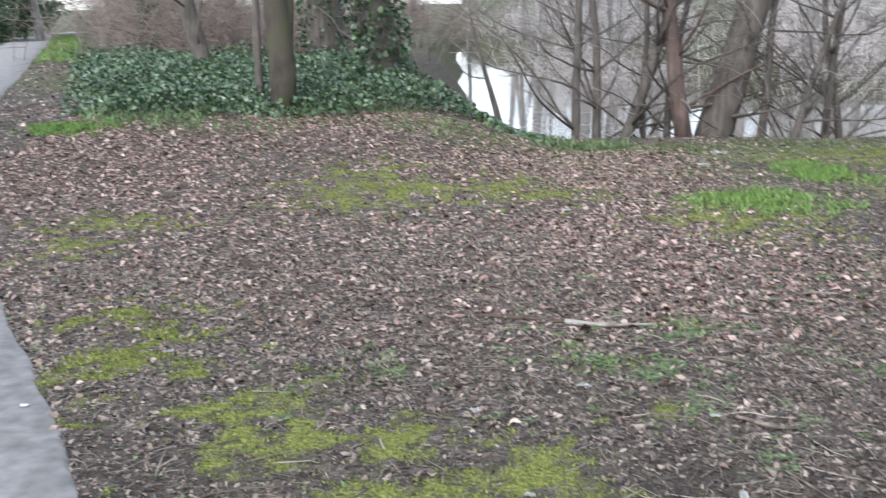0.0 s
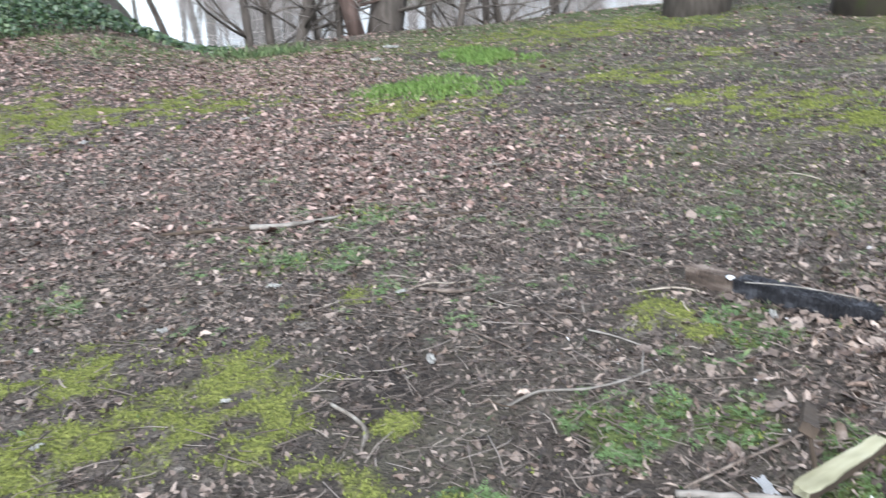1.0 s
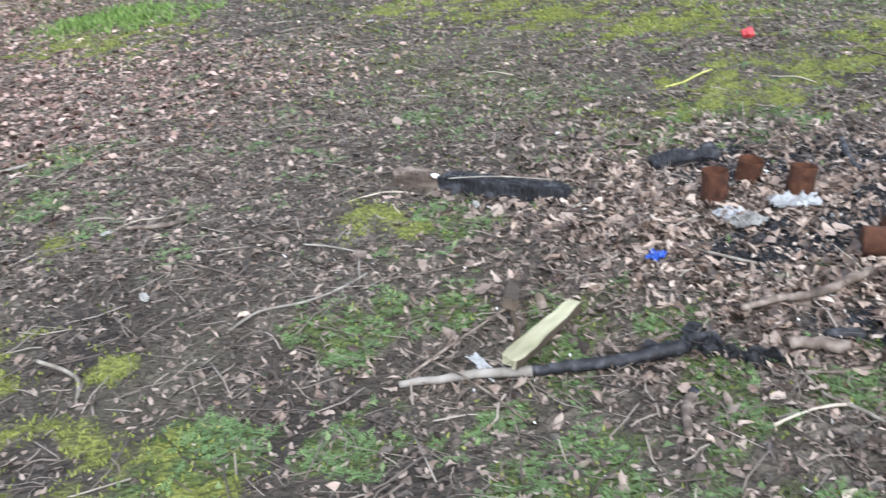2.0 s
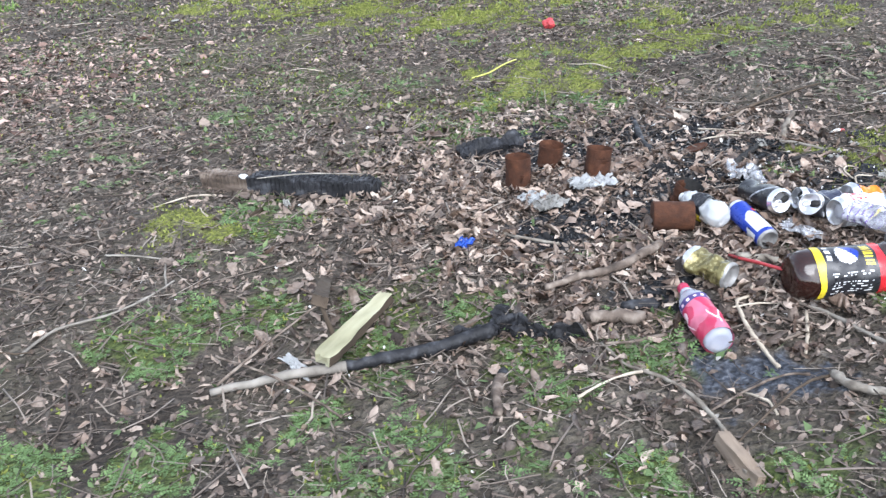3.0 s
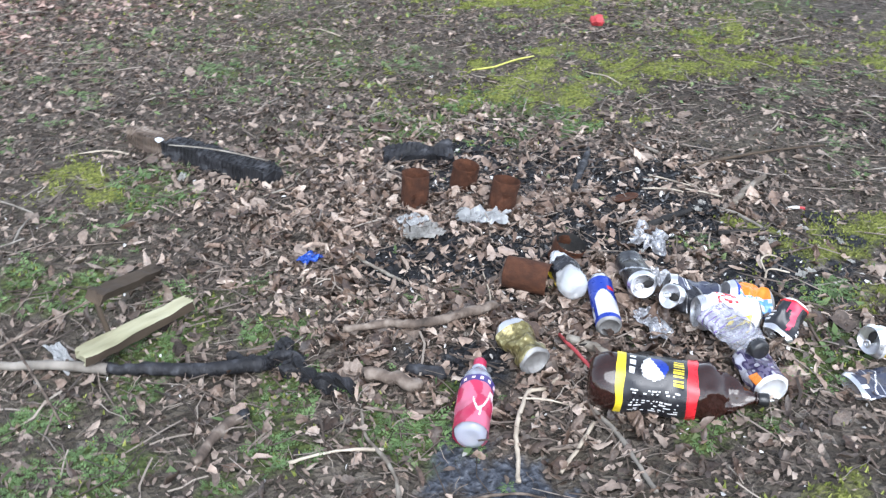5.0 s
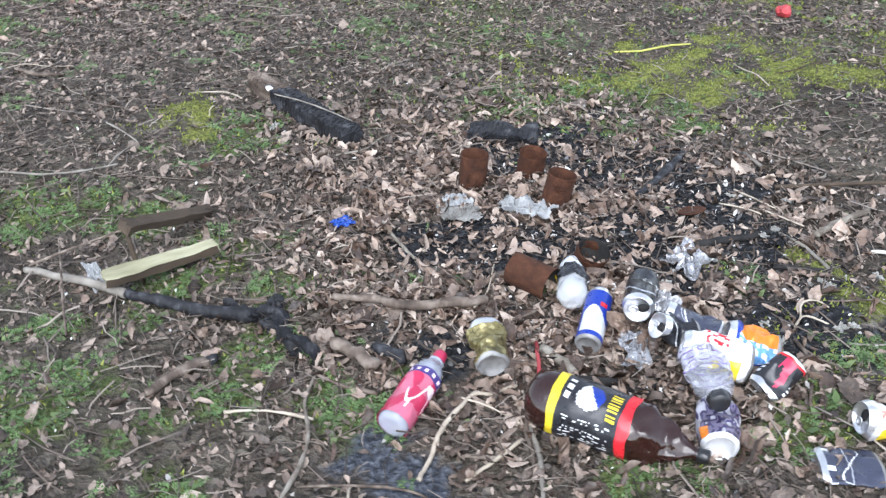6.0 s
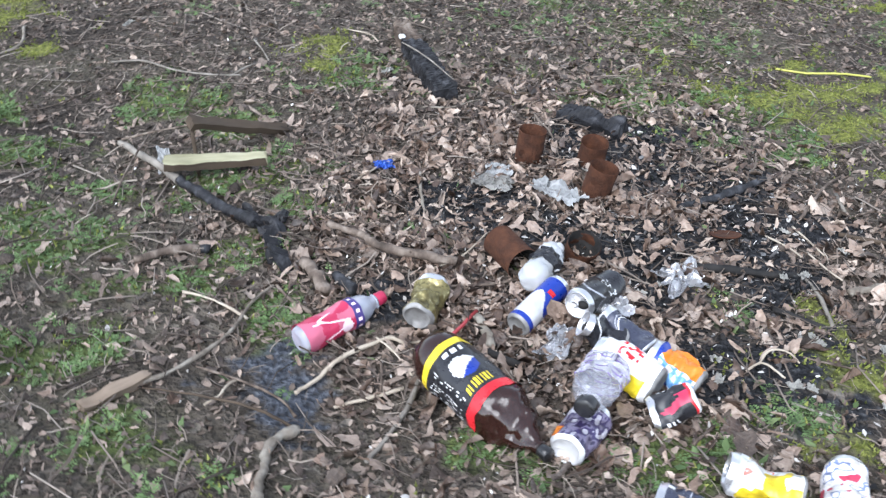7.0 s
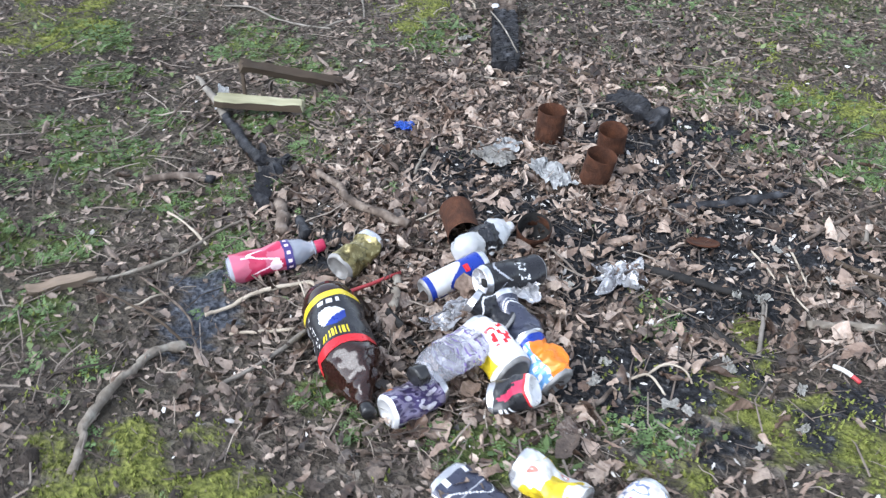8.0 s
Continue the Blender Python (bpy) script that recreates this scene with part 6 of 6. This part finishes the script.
can_at("folded black can with a silver rim", (2.475, 0.64, 0.034), (2.392, 0.644, 0.066), 0.09, 0.032, [BLACK, WHITE], lambda z, t: 1 if abs(math.sin(t * 6.3) * 0.02 + 0.05 - z) < 0.002 else 0, crush(14, 0.09, 0.006, [(0.4, 0.3, 0.5, 0.9), (0.8, 0.15, 0.3, 2.3)], 0.01, 36), 10)
can_at("crushed white can with red and yellow print", (2.538, 0.522, 0.038), (2.415, 0.592, 0.05), 0.132, 0.037, [WHITE, RED, YELLOW], lambda z, t: 1 if 0.048 < z < 0.09 and abs(t - 0.27) < 0.075 and noise.noise(Vector((z * 95, t * 34, 4.0))) > 0.02 else 2 if 0.022 < z < 0.066 + 0.01 * math.sin(t * 40) and (t > 0.88 or t < 0.1) else 0, crush(21, 0.122, 0.006, [(0.45, 0.3, 0.25, 0.9)], 0.003, 32), 0, hole=False)
can_at("crushed orange and blue can with a silver top", (2.612, 0.547, 0.026), (2.522, 0.602, 0.056), 0.108, 0.034, [ORANGE, WHITE, BLUE_PALE, BLUE], lambda z, t: 3 if z > 0.085 or abs((t % 0.5) - 0.43) < 0.025 else 0 if 0.13 < t % 0.5 < 0.41 - 0.9 * abs(z - 0.05) else 1 if (int(z * 260) % 5 < 3 and int(t * 40) % 3) else 2, crush(15, 0.108, 0.01, [(0.4, 0.35, 0.55, 0.8), (0.75, 0.15, 0.3, 2.2)], 0.004, 34), 15, hole=False)
can_at("crushed red and black can, white base outward", (2.592, 0.472, 0.06), (2.52, 0.455, 0.022), 0.084, 0.03, [BLACK, PINK, WHITE, RED], lambda z, t: 3 if z > 0.082 or z < 0.012 else 1 if t % 0.5 < 0.13 and z < 0.045 + 0.02 * math.sin(t * 50) else 2 if 0.04 < z < 0.066 and 0.24 < t % 0.5 < 0.42 and int(z * 420) % 4 < 2 else 0, crush(16, 0.084, 0.006, [(0.75, 0.3, 0.55, 0.6)]), 40, base=WHITE)
can_at("purple can lying with its white base outward", (2.374, 0.34, 0.031), (2.418, 0.43, 0.03), 0.115, 0.033, [CAN_PURPLE, ORANGE], lambda z, t: 1 if 0.05 < t < 0.14 and z < 0.03 else 0, crush(17, 0.115, 0.006, [(0.7, 0.3, 0.45, 1.57)]), 0, base=TIN_DULL)
can_at("crushed white and yellow can on moss", (2.745, 0.298, 0.03), (2.638, 0.322, 0.033), 0.12, 0.034, [CAN_YELLOW, TIN_DULL], lambda z, t: 1 if z > 0.095 else 0, crush(18, 0.12, 0.007, [(0.45, 0.25, 0.45, 0.7)], 0.008), 75)
can_at("black can stamped flat on the ground", (2.625, 0.243, 0.014), (2.525, 0.272, 0.014), 0.11, 0.034, [NAVY, WHITE, GREY], lambda z, t: 1 if abs(math.sin(t * 12.6) * 0.02 + 0.055 - z) < 0.0016 or (z > 0.085 and int(t * 24) % 4 == 0) else 2 if abs(z - 0.06) < 0.001 else 0, crush(19, 0.11, 0.004, [(0.5, 0.9, 0.72, 1.57)]), 0, hole=False)
can_at("red and white can dented in the middle", (2.8, 0.262, 0.03), (2.832, 0.372, 0.032), 0.115, 0.034, CAN_WHITE_RED, None, crush(20, 0.115, 0.005, [(0.5, 0.3, 0.3, 1.2)]), 0)

# ---- wrappers, foil and scraps ----
film("foil_ball", "shiny silver ball of crumpled foil", "foil", (0.05, 0.042), 6, FOIL, folds=0.5).matrix_world = Matrix.Translation(spot(2.608, 0.9, 0.006)) @ pose(0, 0, 0, 0, 0, 30)
film("foil_strip", "torn strip of crumpled silver foil", "foil", (0.026, 0.05, 0.018), 7, FOIL).matrix_world = Matrix.Translation(spot(2.353, 0.632, 0.016)) @ pose(0, 0, 0, 0, 0, -20)
film("foil_strip", "crumpled silver foil between the black cans", "foil", (0.042, 0.03, 0.02), 8, FOIL).matrix_world = Matrix.Translation(spot(2.445, 0.742, 0.03))
film("plastic_scrap", "torn white plastic film beside a rusty tin", "plastic", (0.065, 0.03, 0.018), 9, PLASTIC_WHITE).matrix_world = Matrix.Translation(spot(2.335, 1.215, 0.016)) @ pose(0, 0, 0, 0, 0, -35)
film("plastic_scrap", "greyish white ball of plastic film", "plastic", (0.032, 0.026, 0.02), 10, PLASTIC_WHITE).matrix_world = Matrix.Translation(spot(2.18, 1.31, 0.018))
film("plastic_scrap", "dirty grey plastic film in the leaves", "plastic", (0.05, 0.03, 0.012), 11, surface("dirty_film", [(0.3, (0.25, 0.24, 0.22)), (0.7, (0.45, 0.44, 0.42))], 20, 0.5, bump=0.2)).matrix_world = Matrix.Translation(spot(2.17, 1.24, 0.012))
film("sweet_wrapper", "bright blue crumpled sweet wrapper", "wrapper", (0.026, 0.018, 0.01), 12, print_paint("bright_blue_wrapper", (0.06, 0.16, 0.65))).matrix_world = Matrix.Translation(spot(1.885, 1.295, 0.012)) @ pose(0, 0, 0, 0, 0, 20)
film("plastic_scrap", "bluish white strip of plastic by the branch", "plastic", (0.016, 0.034), 13, PLASTIC_WHITE).matrix_world = Matrix.Translation(spot(1.3, 1.262, 0.022)) @ pose(0, 0, 0, 35, 0, 25)
crumple("toy_ball", "small dented red ball on the moss", "ball", (0.042, 0.038, 0.036), 14, PLASTIC_RED, rough=0.25, freq=1.3).matrix_world = Matrix.Translation(spot(3.89, 2.52, 0.035))
strip = stick("plastic_strip", "bent yellow plastic strip lying on the moss", [(3.04, 2.27, 0.012), (3.14, 2.265, 0.016), (3.25, 2.275, 0.02), (3.36, 2.3, 0.016)], 0.0042, 0.0042, print_paint("lime_yellow_plastic", (0.45, 0.44, 0.1), 0.4, 0.0), seed=70, sides=4, knots=0.02, category="plastic strip")
straw = stick("drinking_straw", "bent red drinking straw leaning on the big bottle", [(2.135, 0.575, 0.055), (2.16, 0.65, 0.036), (2.185, 0.73, 0.014)], 0.004, 0.004, PLASTIC_RED, seed=71, sides=10, knots=0.0, category="straw", sub=2)
film("sweet_wrapper", "black wrapper with a torn white edge", "wrapper", (0.026, 0.02, 0.01), 15, PLASTIC_BLACK).matrix_world = Matrix.Translation(spot(2.855, 0.93, 0.014)) @ pose(0, 0, 0, 0, 0, 40)
stub = stick("paper_stick", "white paper stick with a red end", [(3.04, 0.835, 0.012), (3.068, 0.828, 0.014), (3.092, 0.818, 0.012)], 0.0045, 0.0045, [PAPER, PLASTIC_RED], lambda t: 1 if t > 0.65 else 0, seed=72, knots=0.0, category="paper stick", sub=3)
scraps = [(2.66, 0.66, 0.018), (2.66, 0.6, 0.018), (2.87, 0.755, 0.018), (2.8, 0.6, 0.022), (3.0, 0.75, 0.016), (2.83, 0.6, 0.018), (2.885, 0.985, 0.022), (2.84, 0.95, 0.02), (2.52, 0.83, 0.018), (3.02, 0.655, 0.014), (0.55, 2.86, 0.034), (0.92, 2.61, 0.02), (0.85, 2.08, 0.022), (0.31, 2.09, 0.018), (-0.13, 2.05, 0.016), (2.41, 4.52, 0.025), (3.25, 4.78, 0.026), (1.78, 1.88, 0.02), (-0.19, 6.45, 0.045), (0.9, 6.6, 0.03), (2.58, 9.3, 0.09), (3.05, 10.4, 0.09), (-1.0, 3.29, 0.02), (0.18, 2.67, 0.026), (1.49, 4.13, 0.02), (2.56, 0.875, 0.014), (3.0, 1.11, 0.016), (2.87, 0.74, 0.014), (2.96, 0.58, 0.012), (2.88, 1.18, 0.013), (2.89, 0.92, 0.014), (2.84, 0.76, 0.012)]
for i, (x, y, s) in enumerate(scraps):
    c = film("paper_scrap", "small crumpled scrap of white paper", "paper", (s * (0.6 + 0.4 * ((i * 7) % 5) / 4), s * 0.45), 80 + i, PAPER, folds=0.5, group="scraps of white paper")
    c.matrix_world = Matrix.Translation(spot(x, y, 0.01)) @ pose(0, 0, 0, 0, 0, (i * 67) % 180)
crumple("paper_scrap", "small white scrap on the asphalt path", "paper", (0.02, 0.012, 0.005), 120, PLASTIC_WHITE, level=3).matrix_world = Matrix.Translation(spot(-1.29, 2.71, 0.024))
